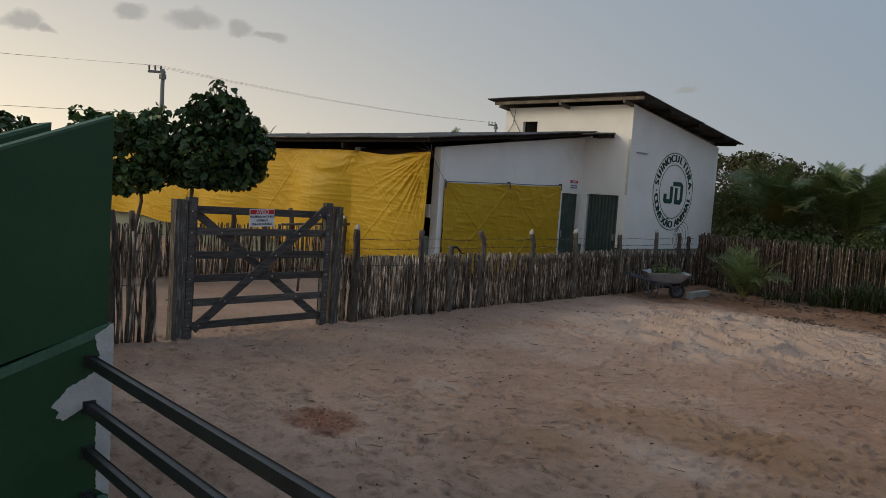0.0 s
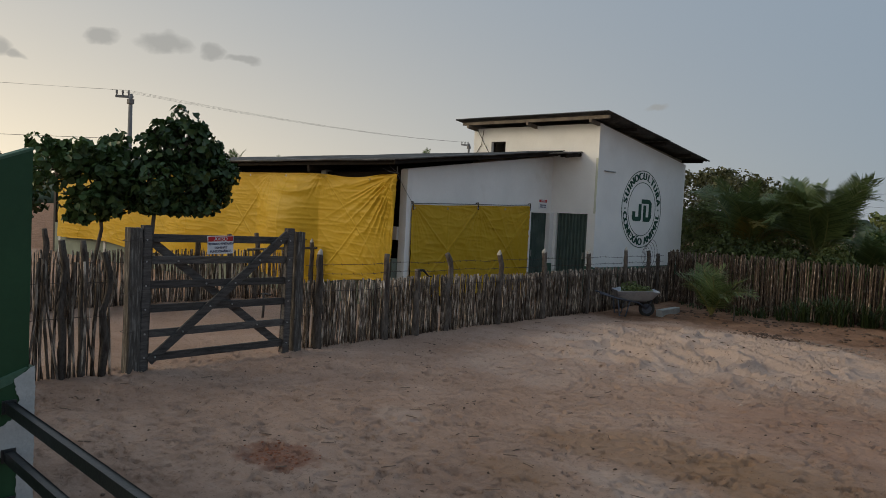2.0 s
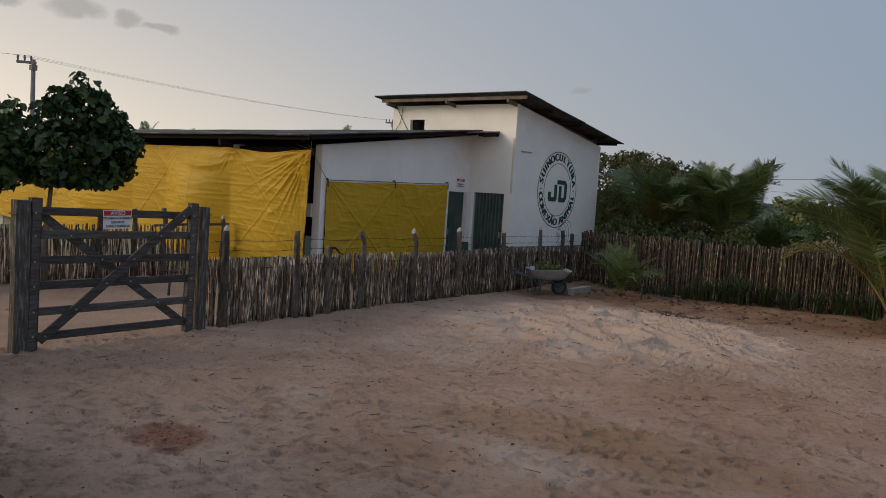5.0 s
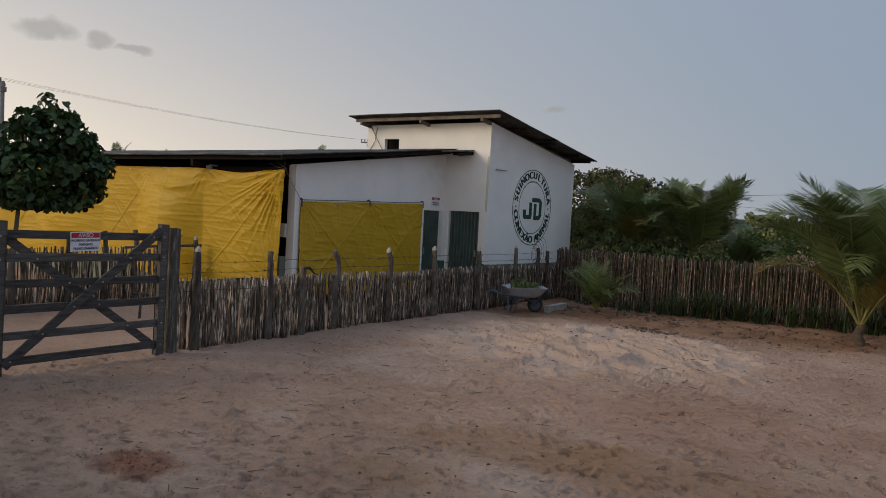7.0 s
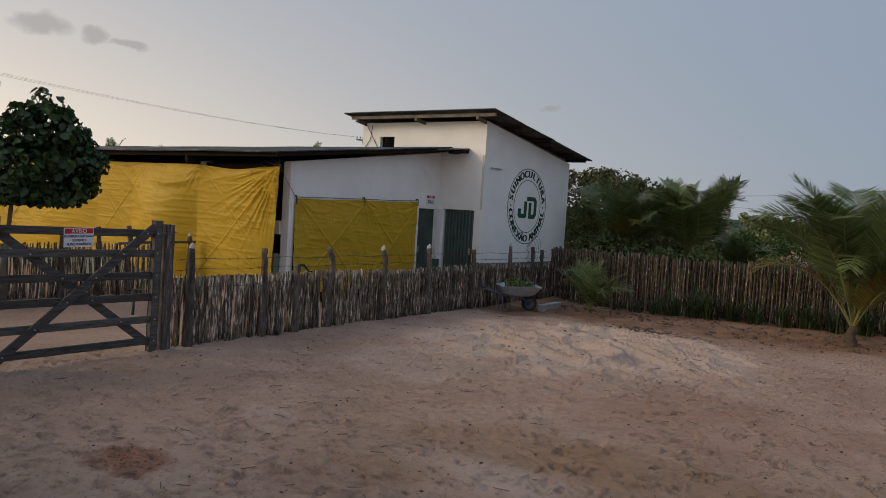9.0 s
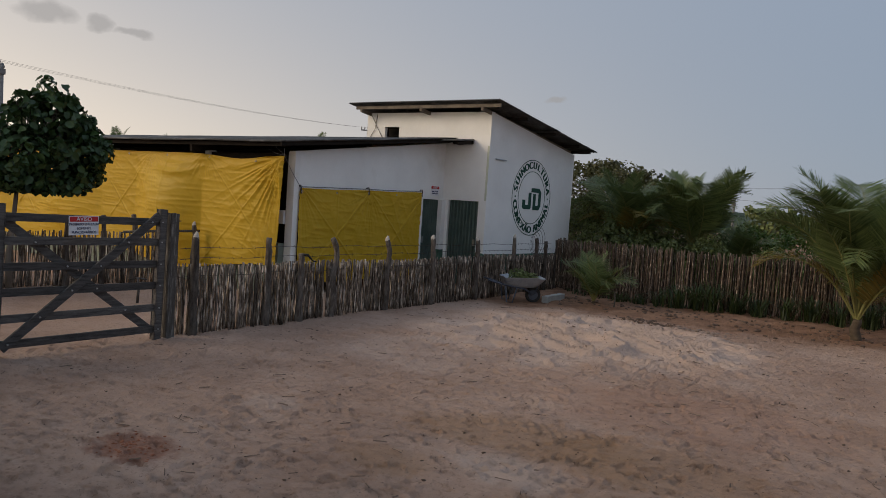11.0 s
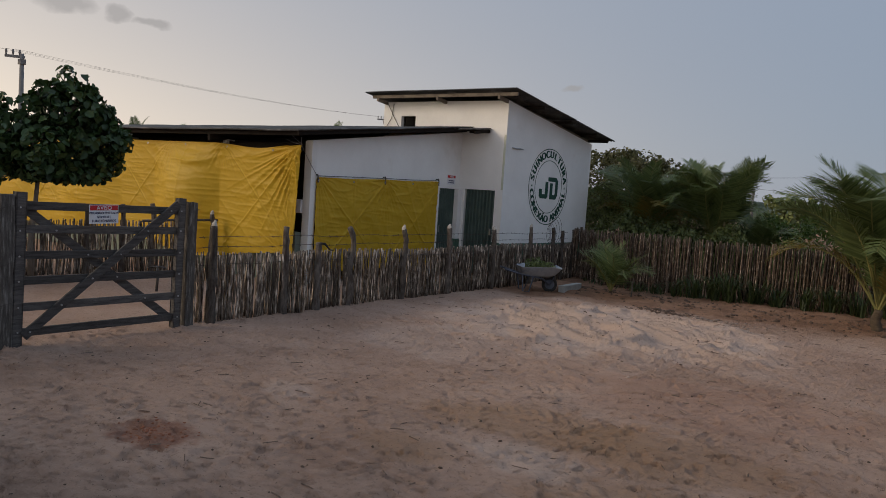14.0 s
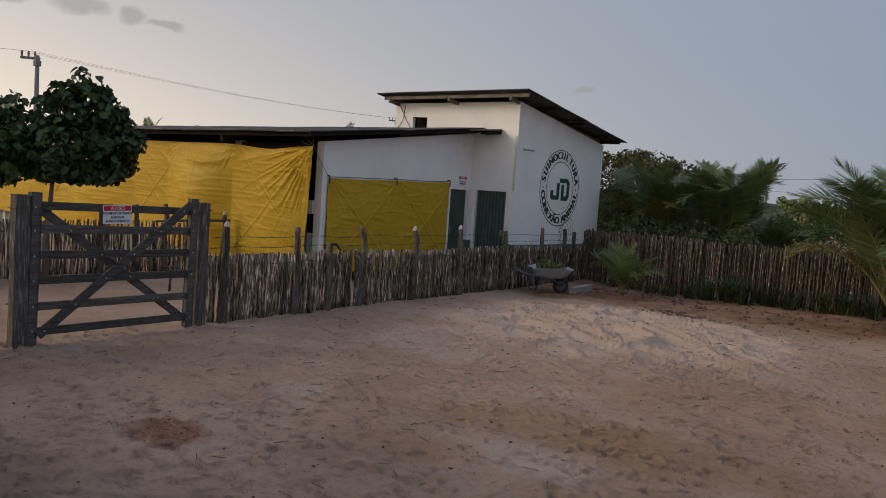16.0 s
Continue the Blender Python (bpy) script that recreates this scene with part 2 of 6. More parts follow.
M_barrow = mat("galvanised_tub", (0.26, 0.28, 0.31), (0.44, 0.45, 0.47), 5, 0.6, 0.2, metal=0.2, spots=(0.10, 0.13, 0.20), spot_scale=4, spot_at=0.53, fine=30)
M_barrow_f = mat("blue_steel_frame", (0.05, 0.06, 0.085), (0.13, 0.14, 0.17), 12, 0.6, 0.2, metal=0.3)
M_rubber = mat("black_rubber", (0.02, 0.02, 0.02), (0.05, 0.048, 0.045), 12, 0.9, 0.3)
M_leaf = leafy("almond_tree_leaf", (0.010, 0.026, 0.010), (0.060, 0.105, 0.030), 0.12, 1.6)
M_leaf_l = leafy("light_almond_leaf", (0.016, 0.036, 0.012), (0.10, 0.16, 0.05), 0.15, 1.6)
M_bush = leafy("bush_leaf", (0.030, 0.048, 0.018), (0.24, 0.28, 0.10), 0.3, 1.4)
M_bush_r = leafy("brownish_bush_leaf", (0.022, 0.026, 0.012), (0.20, 0.19, 0.08), 0.25, 1.6)
M_bush_y = leafy("light_bush_leaf", (0.04, 0.075, 0.016), (0.15, 0.22, 0.05), 0.3, 0.9)
M_frond = leafy("palm_leaflet", (0.034, 0.062, 0.020), (0.22, 0.27, 0.10), 0.3, 1.2, 0.45)
M_frond_y = leafy("yellowing_palm_leaflet", (0.10, 0.085, 0.02), (0.26, 0.19, 0.04), 0.25, 1.2, 0.5)
M_grass = leafy("grass_blade", (0.016, 0.030, 0.011), (0.075, 0.10, 0.034), 0.3, 1.5)
M_far = mat("far_woods", (0.035, 0.05, 0.035), (0.07, 0.09, 0.06), 0.08, 1.0, 0.0, fine=1.0)
M_clod = mat("dry_clod", (0.07, 0.045, 0.032), (0.20, 0.135, 0.10), 20, 0.95, 0.6, vary=0.3)
M_rubble = mat("pale_rubble", (0.22, 0.155, 0.12), (0.50, 0.385, 0.32), 14, 0.95, 0.6, vary=0.3)
M_red = mat("red_earth", (0.24, 0.085, 0.045), (0.36, 0.15, 0.085), 12, 0.95, 0.8)


def tarp_material():
    m = mat("yellow_tarpaulin", M_tarp_c[0], M_tarp_c[1], 1.1, 0.52, 0.35, fine=14, spec=0.22, spots=(0.54, 0.35, 0.03), spot_scale=2.4, spot_at=0.6, dist=0.02)
    n, l = m.node_tree.nodes, m.node_tree.links
    tr = n.new("ShaderNodeBsdfTranslucent")
    tr.inputs["Color"].default_value = (0.72, 0.45, 0.03, 1)
    mx = n.new("ShaderNodeMixShader")
    mx.inputs[0].default_value = 0.22
    l.new(n["Principled BSDF"].outputs[0], mx.inputs[1])
    l.new(tr.outputs[0], mx.inputs[2])
    l.new(mx.outputs[0], n["Material Output"].inputs["Surface"])
    return m


M_tarp = tarp_material()


def ground_material():
    """Pale trampled sand, whiter where it was tipped, brown soil by the fence, one red patch."""
    m = bpy.data.materials.new("trampled_sand")
    m.use_nodes = True
    n, l = m.node_tree.nodes, m.node_tree.links
    b = n["Principled BSDF"]
    co = n.new("ShaderNodeTexCoord")
    def tex(s, det=8.0, stretch=None, rough=0.6):
        t = n.new("ShaderNodeTexNoise")
        t.inputs["Scale"].default_value, t.inputs["Detail"].default_value, t.inputs["Roughness"].default_value = s, det, rough
        if stretch:
            mp = n.new("ShaderNodeMapping")
            mp.inputs["Scale"].default_value = stretch
            mp.inputs["Rotation"].default_value = (0, 0, radians(52))
            l.new(co.outputs["Object"], mp.inputs[0])
            l.new(mp.outputs[0], t.inputs["Vector"])
        else:
            l.new(co.outputs["Object"], t.inputs["Vector"])
        return t.outputs["Fac"]
    def mth(op, a, bb, clamp=False):
        k = n.new("ShaderNodeMath")
        k.operation, k.use_clamp = op, clamp
        for i, v in enumerate((a, bb)):
            if isinstance(v, (int, float)):
                k.inputs[i].default_value = v
            else:
                l.new(v, k.inputs[i])
        return k.outputs[0]
    def ramp(f, stops):
        r = n.new("ShaderNodeValToRGB")
        e = r.color_ramp.elements
        while len(e) < len(stops):
            e.new(0.5)
        for el, (p, c) in zip(e, stops):
            el.position, el.color = p, (*c, 1)
        l.new(f, r.inputs["Fac"])
        return r.outputs["Color"]
    def mix(f, a, c):
        k = n.new("ShaderNodeMixRGB")
        if isinstance(f, (int, float)):
            k.inputs["Fac"].default_value = f
        else:
            l.new(f, k.inputs["Fac"])
        for i, v in (("Color1", a), ("Color2", c)):
            if isinstance(v, tuple):
                k.inputs[i].default_value = (*v, 1)
            else:
                l.new(v, k.inputs[i])
        return k.outputs["Color"]
    s = n.new("ShaderNodeSeparateXYZ")
    l.new(co.outputs["Object"], s.inputs[0])
    X, Y = s.outputs["X"], s.outputs["Y"]
    def blob(cx, cy, rx, ry, wob=0.6, ns=1.2):
        dx = mth("DIVIDE", mth("SUBTRACT", X, cx), rx)
        dy = mth("DIVIDE", mth("SUBTRACT", Y, cy), ry)
        d = mth("SQRT", mth("ADD", mth("MULTIPLY", dx, dx), mth("MULTIPLY", dy, dy)), 0)
        d = mth("ADD", d, mth("MULTIPLY", mth("SUBTRACT", tex(ns, 6), 0.5), 2 * wob))
        return mth("MULTIPLY", mth("SUBTRACT", 1.25, d), 2.2, True)
    patch = tex(0.55, 8.0)
    sand = ramp(patch, [(0.30, SAND[0]), (0.5, SAND[1]), (0.72, SAND[2])])
    # dark mottle, then pale flecks: pit shade and lit rims put into the colour
    mottle = tex(22.0, 7.0, None, 0.75)
    sand = mix(mth("MULTIPLY", ramp_fac(n, l, mottle, 0.53, 0.65), 0.50), sand, SAND[3])
    pale = tex(30.0, 7.0, None, 0.75)
    sand = mix(mth("MULTIPLY", ramp_fac(n, l, pale, 0.53, 0.66), 0.40), sand, SAND[4])
    streak = tex(3.0, 6.0, (0.35, 1.6, 1.0))
    sand = mix(mth("MULTIPLY", ramp_fac(n, l, streak, 0.55, 0.72), 0.30), sand, SAND[4])
    for cx, cy, rx, ry, k in ((-4.1, 10.4, 2.3, 2.1, 0.55), (-2.3, 4.75, 0.45, 0.3, 0.4), (-4.65, 4.75, 0.28, 0.22, 0.35), (-5.2, 7.6, 0.9, 0.8, 0.25)):
        sand = mix(mth("MULTIPLY", blob(cx, cy, rx, ry), k), sand, SAND[5])
    # ochre wear where wheels turned
    for cx, cy, rx, ry, k in ((-2.5, 5.5, 0.9, 0.45, 0.5), (-1.5, 5.6, 0.8, 0.5, 0.4), (-3.1, 4.3, 0.35, 0.25, 0.4), (-1.2, 4.4, 0.9, 0.5, 0.35)):
        sand = mix(mth("MULTIPLY", blob(cx, cy, rx, ry, 0.9, 1.6), k), sand, (0.36, 0.215, 0.12))
    rosy = blob(-1.7, 7.3, 1.2, 0.9, 0.9, 1.4)
    sand = mix(mth("MULTIPLY", rosy, 0.35), sand, (0.40, 0.22, 0.15))
    # brown soil along the far fence
    line = mth("SUBTRACT", Y, mth("ADD", mth("MULTIPLY", X, 0.16), 13.55))
    soil = mth("MULTIPLY", mth("ADD", line, mth("MULTIPLY", mth("SUBTRACT", tex(0.8, 6), 0.5), 2.2)), 1.4, True)
    soilc = ramp(tex(2.2, 8.0), [(0.35, (0.17, 0.085, 0.048)), (0.65, (0.34, 0.19, 0.115))])
    sand = mix(mth("MULTIPLY", soil, 0.85), sand, soilc)
    red = blob(-4.45, 3.22, 0.30, 0.25, 0.75, 6.0)
    sand = mix(mth("MULTIPLY", red, 0.65), sand, mix(ramp_fac(n, l, tex(18, 4), 0.4, 0.65), (0.20, 0.065, 0.035), (0.34, 0.15, 0.09)))
    # dark specks add contrast in the colour, like small shaded pits
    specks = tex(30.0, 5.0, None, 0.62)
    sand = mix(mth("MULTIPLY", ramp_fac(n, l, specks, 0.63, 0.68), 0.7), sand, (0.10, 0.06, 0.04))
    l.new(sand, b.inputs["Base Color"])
    b.inputs["Roughness"].default_value = 0.95
    b.inputs["Specular IOR Level"].default_value = 0.15
    # scuffs drawn out across the yard
    turned, drawn = n.new("ShaderNodeMapping"), n.new("ShaderNodeMapping")
    turned.inputs["Rotation"].default_value = (0, 0, radians(-33))
    drawn.inputs["Scale"].default_value = (0.45, 1.5, 1.0)
    l.new(co.outputs["Object"], turned.inputs[0])
    l.new(turned.outputs[0], drawn.inputs[0])
    scuff = n.new("ShaderNodeTexNoise")
    scuff.noise_type = "RIDGED_MULTIFRACTAL"
    scuff.inputs["Scale"].default_value, scuff.inputs["Detail"].default_value = 5.0, 5.0
    l.new(drawn.outputs[0], scuff.inputs["Vector"])
    h = mth("ADD", mth("ADD", mth("MULTIPLY", tex(20.0, 8.0, None, 0.75), 0.75), mth("MULTIPLY", tex(90.0, 4.0), 0.3)), mth("MULTIPLY", scuff.outputs["Fac"], 0.35))
    bp = n.new("ShaderNodeBump")
    bp.inputs["Strength"].default_value, bp.inputs["Distance"].default_value = 1.0, 0.06
    l.new(h, bp.inputs["Height"])
    l.new(bp.outputs[0], b.inputs["Normal"])
    return m


def ramp_fac(n, l, f, lo, hi):
    k = n.new("ShaderNodeMapRange")
    k.inputs["From Min"].default_value, k.inputs["From Max"].default_value = lo, hi
    l.new(f, k.inputs["Value"])
    return k.outputs["Result"]


M_ground = ground_material()

# ---------------------------------------------------------------- building helpers
WORLD = {}


def thing(name, loc, label, category, group="", kind=""):
    ob = new(name)
    ob.location = loc
    ob.empty_display_size = 0.2
    WORLD[ob] = Matrix.Translation(loc)
    return tagged(ob, label, category, group, kind)


def mesh_of(name, bm, material, smooth=False):
    me = bpy.data.meshes.new(name)
    bmesh.ops.recalc_face_normals(bm, faces=bm.faces)
    bm.to_mesh(me)
    bm.free()
    if smooth:
        for p in me.polygons:
            p.use_smooth = True
    me.materials.append(material)
    return me


def place(name, me, parent, m=Matrix(), label=""):
    ob = new(name, me)
    if parent is not None:
        ob.parent = parent
        ob.matrix_parent_inverse = WORLD[parent].inverted()
    ob.matrix_basis = m
    WORLD[ob] = m.copy()
    if label:
        ob["label"] = label
    return ob


def part(name, bm, material, parent, label="", smooth=False):
    return place(name, mesh_of(name, bm, material, smooth), parent, Matrix(), label)


def raw_part(name, verts, faces, material, parent, label="", smooth=False):
    me = bpy.data.meshes.new(name)
    me.from_pydata(verts, [], faces)
    me.update()
    if smooth:
        me.polygons.foreach_set("use_smooth", [True] * len(me.polygons))
    me.materials.append(material)
    return place(name, me, parent, Matrix(), label)


def quick_mesh(name, v, f, material):
    me = bpy.data.meshes.new(name)
    me.vertices.add(len(v))
    me.vertices.foreach_set("co", np.asarray(v, dtype=np.float32).ravel())
    f = np.asarray(f, dtype=np.int32)
    me.loops.add(f.size)
    me.loops.foreach_set("vertex_index", f.ravel())
    me.polygons.add(len(f))
    me.polygons.foreach_set("loop_start", np.arange(0, f.size, f.shape[1], dtype=np.int32))
    me.update(calc_edges=True)
    me.materials.append(material)
    return me


def box(bm, x0, x1, y0, y1, z0, z1, m=None, bevel=0.0):
    r = bmesh.ops.create_cube(bm, size=1.0)
    vs = r["verts"]
    for v in vs:
        v.co = Vector(((x0 + x1) / 2 + v.co.x * (x1 - x0), (y0 + y1) / 2 + v.co.y * (y1 - y0), (z0 + z1) / 2 + v.co.z * (z1 - z0)))
        if m is not None:
            v.co = m @ v.co
    if bevel:
        es = {e for v in vs for e in v.link_edges}
        bmesh.ops.bevel(bm, geom=list(es), offset=bevel, segments=2, affect="EDGES", profile=0.7)
    return bm


def beam(bm, a, b, w, h, up=(0, 0, 1), bevel=0.006):
    """A squared bar from a to b, w across and h along up."""
    a, b = Vector(a), Vector(b)
    d = b - a
    y = d.normalized()
    x = y.cross(Vector(up)).normalized()
    z = x.cross(y)
    m = Matrix.Translation((a + b) / 2) @ Matrix((x, y, z)).transposed().to_4x4()
    return box(bm, -w / 2, w / 2, -d.length / 2, d.length / 2, -h / 2, h / 2, m, bevel)


def prism(bm, pts, vec):
    """A flat outline pushed along vec."""
    a = [bm.verts.new(p) for p in pts]
    b = [bm.verts.new(Vector(p) + Vector(vec)) for p in pts]
    bm.faces.new(a)
    bm.faces.new(b[::-1])
    for i in range(len(a)):
        j = (i + 1) % len(a)
        bm.faces.new((a[i], b[i], b[j], a[j]))
    return bm


def tube(bm, pts, radii, sides=8, squash=1.0):
    """A round bar along pts with a radius at each."""
    rings = []
    pts = [Vector(p) for p in pts]
    for i, p in enumerate(pts):
        d = (pts[min(i + 1, len(pts) - 1)] - pts[max(i - 1, 0)]).normalized()
        x = d.cross(Vector((0.31, 0.95, 0.11))).normalized()
        y = d.cross(x)
        r = radii[i] if not isinstance(radii, (int, float)) else radii
        rings.append([bm.verts.new(p + (x * math.cos(2 * math.pi * k / sides) + y * math.sin(2 * math.pi * k / sides) * squash) * r) for k in range(sides)])
    for r0, r1 in zip(rings, rings[1:]):
        for k in range(sides):
            bm.faces.new((r0[k], r0[(k + 1) % sides], r1[(k + 1) % sides], r1[k]))
    bm.faces.new(rings[0][::-1])
    bm.faces.new(rings[-1])
    return bm


def letters(text, size, m, depth=0.004):
    """Flat raised lettering as a mesh, centred on the pose m."""
    cu = bpy.data.curves.new("lettering", "FONT")
    cu.body, cu.size, cu.extrude, cu.align_x, cu.align_y = text, size, depth / 2, "CENTER", "CENTER"
    ob = new("lettering", cu)
    me = bpy.data.meshes.new_from_object(ob.evaluated_get(bpy.context.evaluated_depsgraph_get()))
    bpy.data.objects.remove(ob)
    bpy.data.curves.remove(cu)
    me.transform(m)
    bm = bmesh.new()
    bm.from_mesh(me)
    bpy.data.meshes.remove(me)
    return bm


def join_into(bm, other):
    me = bpy.data.meshes.new("tmp")
    other.to_mesh(me)
    other.free()
    bm.from_mesh(me)
    bpy.data.meshes.remove(me)


TABLE = np.random.default_rng(3).random((256, 256))


def vnoise(x, y):
    xi, yi = np.floor(x).astype(int), np.floor(y).astype(int)
    fx, fy = x - xi, y - yi
    fx, fy = fx * fx * (3 - 2 * fx), fy * fy * (3 - 2 * fy)
    g = lambda a, b: TABLE[a % 256, b % 256]
    return (g(xi, yi) * (1 - fx) + g(xi + 1, yi) * fx) * (1 - fy) + (g(xi, yi + 1) * (1 - fx) + g(xi + 1, yi + 1) * fx) * fy

# ---------------------------------------------------------------- ground
def ground_height(x, y):
    h = (vnoise(x * 0.45 + 7, y * 0.45) - 0.5) * 0.05 + (vnoise(x * 1.7, y * 1.7) - 0.5) * 0.03
    h = h + (vnoise(x * 4.2 + 3, y * 4.2) - 0.5) * 0.014
    # wind-smoothed scuffs with one sharp side
    k = vnoise(x * 5.5 + y * 2.5, y * 7 + 5 - x)
    h = h + np.clip(k - 0.55, 0, 1) * 0.05 * vnoise(x * 1.1 + 9, y * 1.1) - np.clip(0.16 - np.abs(vnoise(x * 8 + 31, y * 8 - x * 2) - 0.5), 0, 1) * 0.07 * vnoise(x * 1.6 + 4, y * 1.6 + 2)
    h = h + (vnoise(x * 13 + 2, y * 15) - 0.5) * 0.010 + (vnoise(x * 27 + 2, y * 29) - 0.5) * 0.009
    tip = np.exp(-(((x + 4.1) / 2.5) ** 2 + ((y - 10.5) / 2.3) ** 2) ** 2)
    a, b = x * 0.35 + y * 0.94, x * 0.94 - y * 0.35
    ridge = 1 - np.abs(vnoise(a * 3.8, b * 1.5) * 2 - 1)
    h = h + tip * (0.04 + ridge ** 4 * 0.15 + (vnoise(a * 5.0 + 4, b * 2.6) - 0.5) * 0.05 - np.clip(0.12 - np.abs(vnoise(a * 6.0 + 14, b * 2.2) - 0.5), 0, 1) * 0.22)
    soil = np.clip((y - 0.16 * x - 14.2) * 0.9, 0, 1) * ((x > -7.4) & (y < 20))
    h = h + soil * (0.035 + (vnoise(x * 4, y * 4) - 0.5) * 0.05)
    return h


def build_ground():
    far = lambda a, s: [a + s * (1.28 ** k - 1) * 0.6 for k in range(1, 36)]
    xs = np.array(sorted(far(-8.3, -1)) + list(np.arange(-8.3, 1.2, 0.019)) + far(1.2, 1))
    ys = np.array(sorted(far(1.4, -1)) + list(np.arange(1.4, 8.4, 0.0175)) + list(np.arange(8.4, 15.2, 0.03)) + far(15.2, 1))
    gx, gy = np.meshgrid(xs, ys, indexing="ij")
    near = np.exp(-((np.maximum(0, np.hypot(gx + 4, gy - 8) - 12)) / 6) ** 2)
    h = ground_height(gx, gy) * near
    # scattered scuffs, then trails of footprints: a steep-sided pit with a pushed-up rim
    rng = np.random.default_rng(11)
    def dent(px, py, turn, ln, wdt, dep):
        reach = 2.2 * ln + 0.03
        i0, i1 = np.searchsorted(xs, px - reach), np.searchsorted(xs, px + reach)
        j0, j1 = np.searchsorted(ys, py - reach), np.searchsorted(ys, py + reach)
        sl = (slice(i0, i1), slice(j0, j1))
        dx, dy = gx[sl] - px, gy[sl] - py
        u, v = dx * math.cos(turn) + dy * math.sin(turn), -dx * math.sin(turn) + dy * math.cos(turn)
        r = np.sqrt((u / ln) ** 2 + ((v + 0.25 * u * u / ln) / wdt) ** 2)
        tilt = 1 + 0.5 * np.clip(u / ln, -1, 1)
        h[sl] += dep * (-tilt / (1 + np.exp(np.minimum(30, (r - 1) * 9))) + 0.55 * np.exp(-((r - 1.45) / 0.35) ** 2))
    for _ in range(7000):
        py = 1.6 + 12 * rng.random() ** 1.3
        px = rng.uniform(-8, 1)
        big = rng.random()
        dent(px, py, rng.uniform(-0.4, 1.6), 0.022 + 0.04 * big ** 3, 0.017 + 0.014 * big ** 3, rng.uniform(0.012, 0.024) * (0.8 + 0.5 * big))
    for x0, y0, head, n in ((-4.6, 2.0, 1.25, 8), (-3.3, 2.2, 1.9, 9), (-2.2, 2.4, 1.5, 10), (-5.4, 2.8, 1.1, 8), (-3.9, 3.0, 0.7, 7), (-1.2, 3.4, 2.3, 9), (-4.9, 4.2, 1.4, 9), (-3.0, 4.3, 1.0, 8), (-6.2, 4.6, 1.2, 9), (-1.4, 5.4, 1.7, 8),
                            (-5.6, 6.4, 1.0, 9), (-4.0, 6.8, 2.0, 9), (-2.6, 7.8, 1.3, 8), (-6.6, 6.2, 1.5, 9), (-0.6, 6.4, 2.1, 9), (-3.5, 9.2, 0.9, 8), (-5.5, 9.0, 1.8, 7), (-1.6, 9.4, 1.6, 8)):
        x, y = x0, y0
        for k in range(n):
            side = 0.09 if k % 2 else -0.09
            dent(x - math.sin(head) * side, y + math.cos(head) * side, head + rng.normal() * 0.15, rng.uniform(0.10, 0.13), rng.uniform(0.038, 0.048), rng.uniform(0.009, 0.016))
            head += rng.normal() * 0.12
            x, y = x + math.cos(head) * 0.36, y + math.sin(head) * 0.36
    # narrow tyre ruts across the yard
    for x0, y0, bend, turn in ((-3.0, 6.45, 0.03, 0.72), (-2.6, 6.85, 0.02, 0.62), (-2.3, 7.2, 0.03, 0.66), (-3.3, 8.3, 0.05, 0.6), (-4.6, 9.6, 0.10, 0.3), (-2.6, 5.7, 0.04, 0.5), (-4.2, 10.9, 0.06, 0.5), (-2.9, 9.2, 0.03, 0.7)):
        line = y0 + turn * (gx - x0) + bend * (gx - x0) ** 2 + (vnoise(gx * 1.3 + y0, gx * 0 + y0) - 0.5) * 0.16
        on = np.exp(-((gx - x0) / 1.5) ** 4) * np.clip(vnoise(gx * 2.3 + y0 * 3, gy * 0.5) * 2.2 - 0.5, 0, 1)
        d = (gy - line) / math.hypot(1, turn)
        h -= on * 0.026 * (np.exp(-(d / 0.035) ** 2) - 0.6 * np.exp(-((d - 0.075) / 0.04) ** 2))
    # tread marks: short rows of parallel bars
    for x0, y0, turn, length in ((-2.94, 5.73, 0.5, 1.0), (-2.32, 5.88, 0.45, 1.0), (-3.9, 7.6, 0.8, 1.2), (-2.52, 7.18, 0.5, 0.9), (-4.15, 5.13, 0.9, 0.8), (-1.0, 7.4, 0.3, 1.4), (-2.9, 8.6, 0.6, 1.2), (-2.0, 4.9, 0.4, 1.0), (-3.6, 8.9, 0.5, 0.9), (-3.3, 6.6, 0.7, 0.9)):
        c, s = math.cos(turn), math.sin(turn)
        u, v = (gx - x0) * c + (gy - y0) * s, -(gx - x0) * s + (gy - y0) * c
        on = np.exp(-(u / (length / 2)) ** 6 - (v / 0.10) ** 6) * np.clip(vnoise(gx * 3 + 5, gy * 3) * 2.4 - 0.5, 0, 1)
        h += on * (0.009 * np.clip(2.0 * np.sin((u + np.abs(v) * 0.5) * 2 * math.pi / 0.10), -1, 1) - 0.008)
    flat = np.stack([gx, gy, h], -1).reshape(-1, 3)
    nx, ny = len(xs), len(ys)
    idx = np.arange(nx * ny).reshape(nx, ny)
    faces = np.stack([idx[:-1, :-1], idx[1:, :-1], idx[1:, 1:], idx[:-1, 1:]], -1).reshape(-1, 4)
    me = bpy.data.meshes.new("ground")
    me.vertices.add(len(flat))
    me.vertices.foreach_set("co", flat.astype(np.float32).ravel())
    me.loops.add(faces.size)
    me.loops.foreach_set("vertex_index", faces.astype(np.int32).ravel())
    me.polygons.add(len(faces))
    me.polygons.foreach_set("loop_start", np.arange(0, faces.size, 4, dtype=np.int32))
    me.update(calc_edges=True)
    me.polygons.foreach_set("use_smooth", [True] * len(faces))
    me.materials.append(M_ground)
    return tagged(place("ground", me, None), "trampled pale sand yard with brown soil by the fence", "ground", kind="structure")


build_ground()

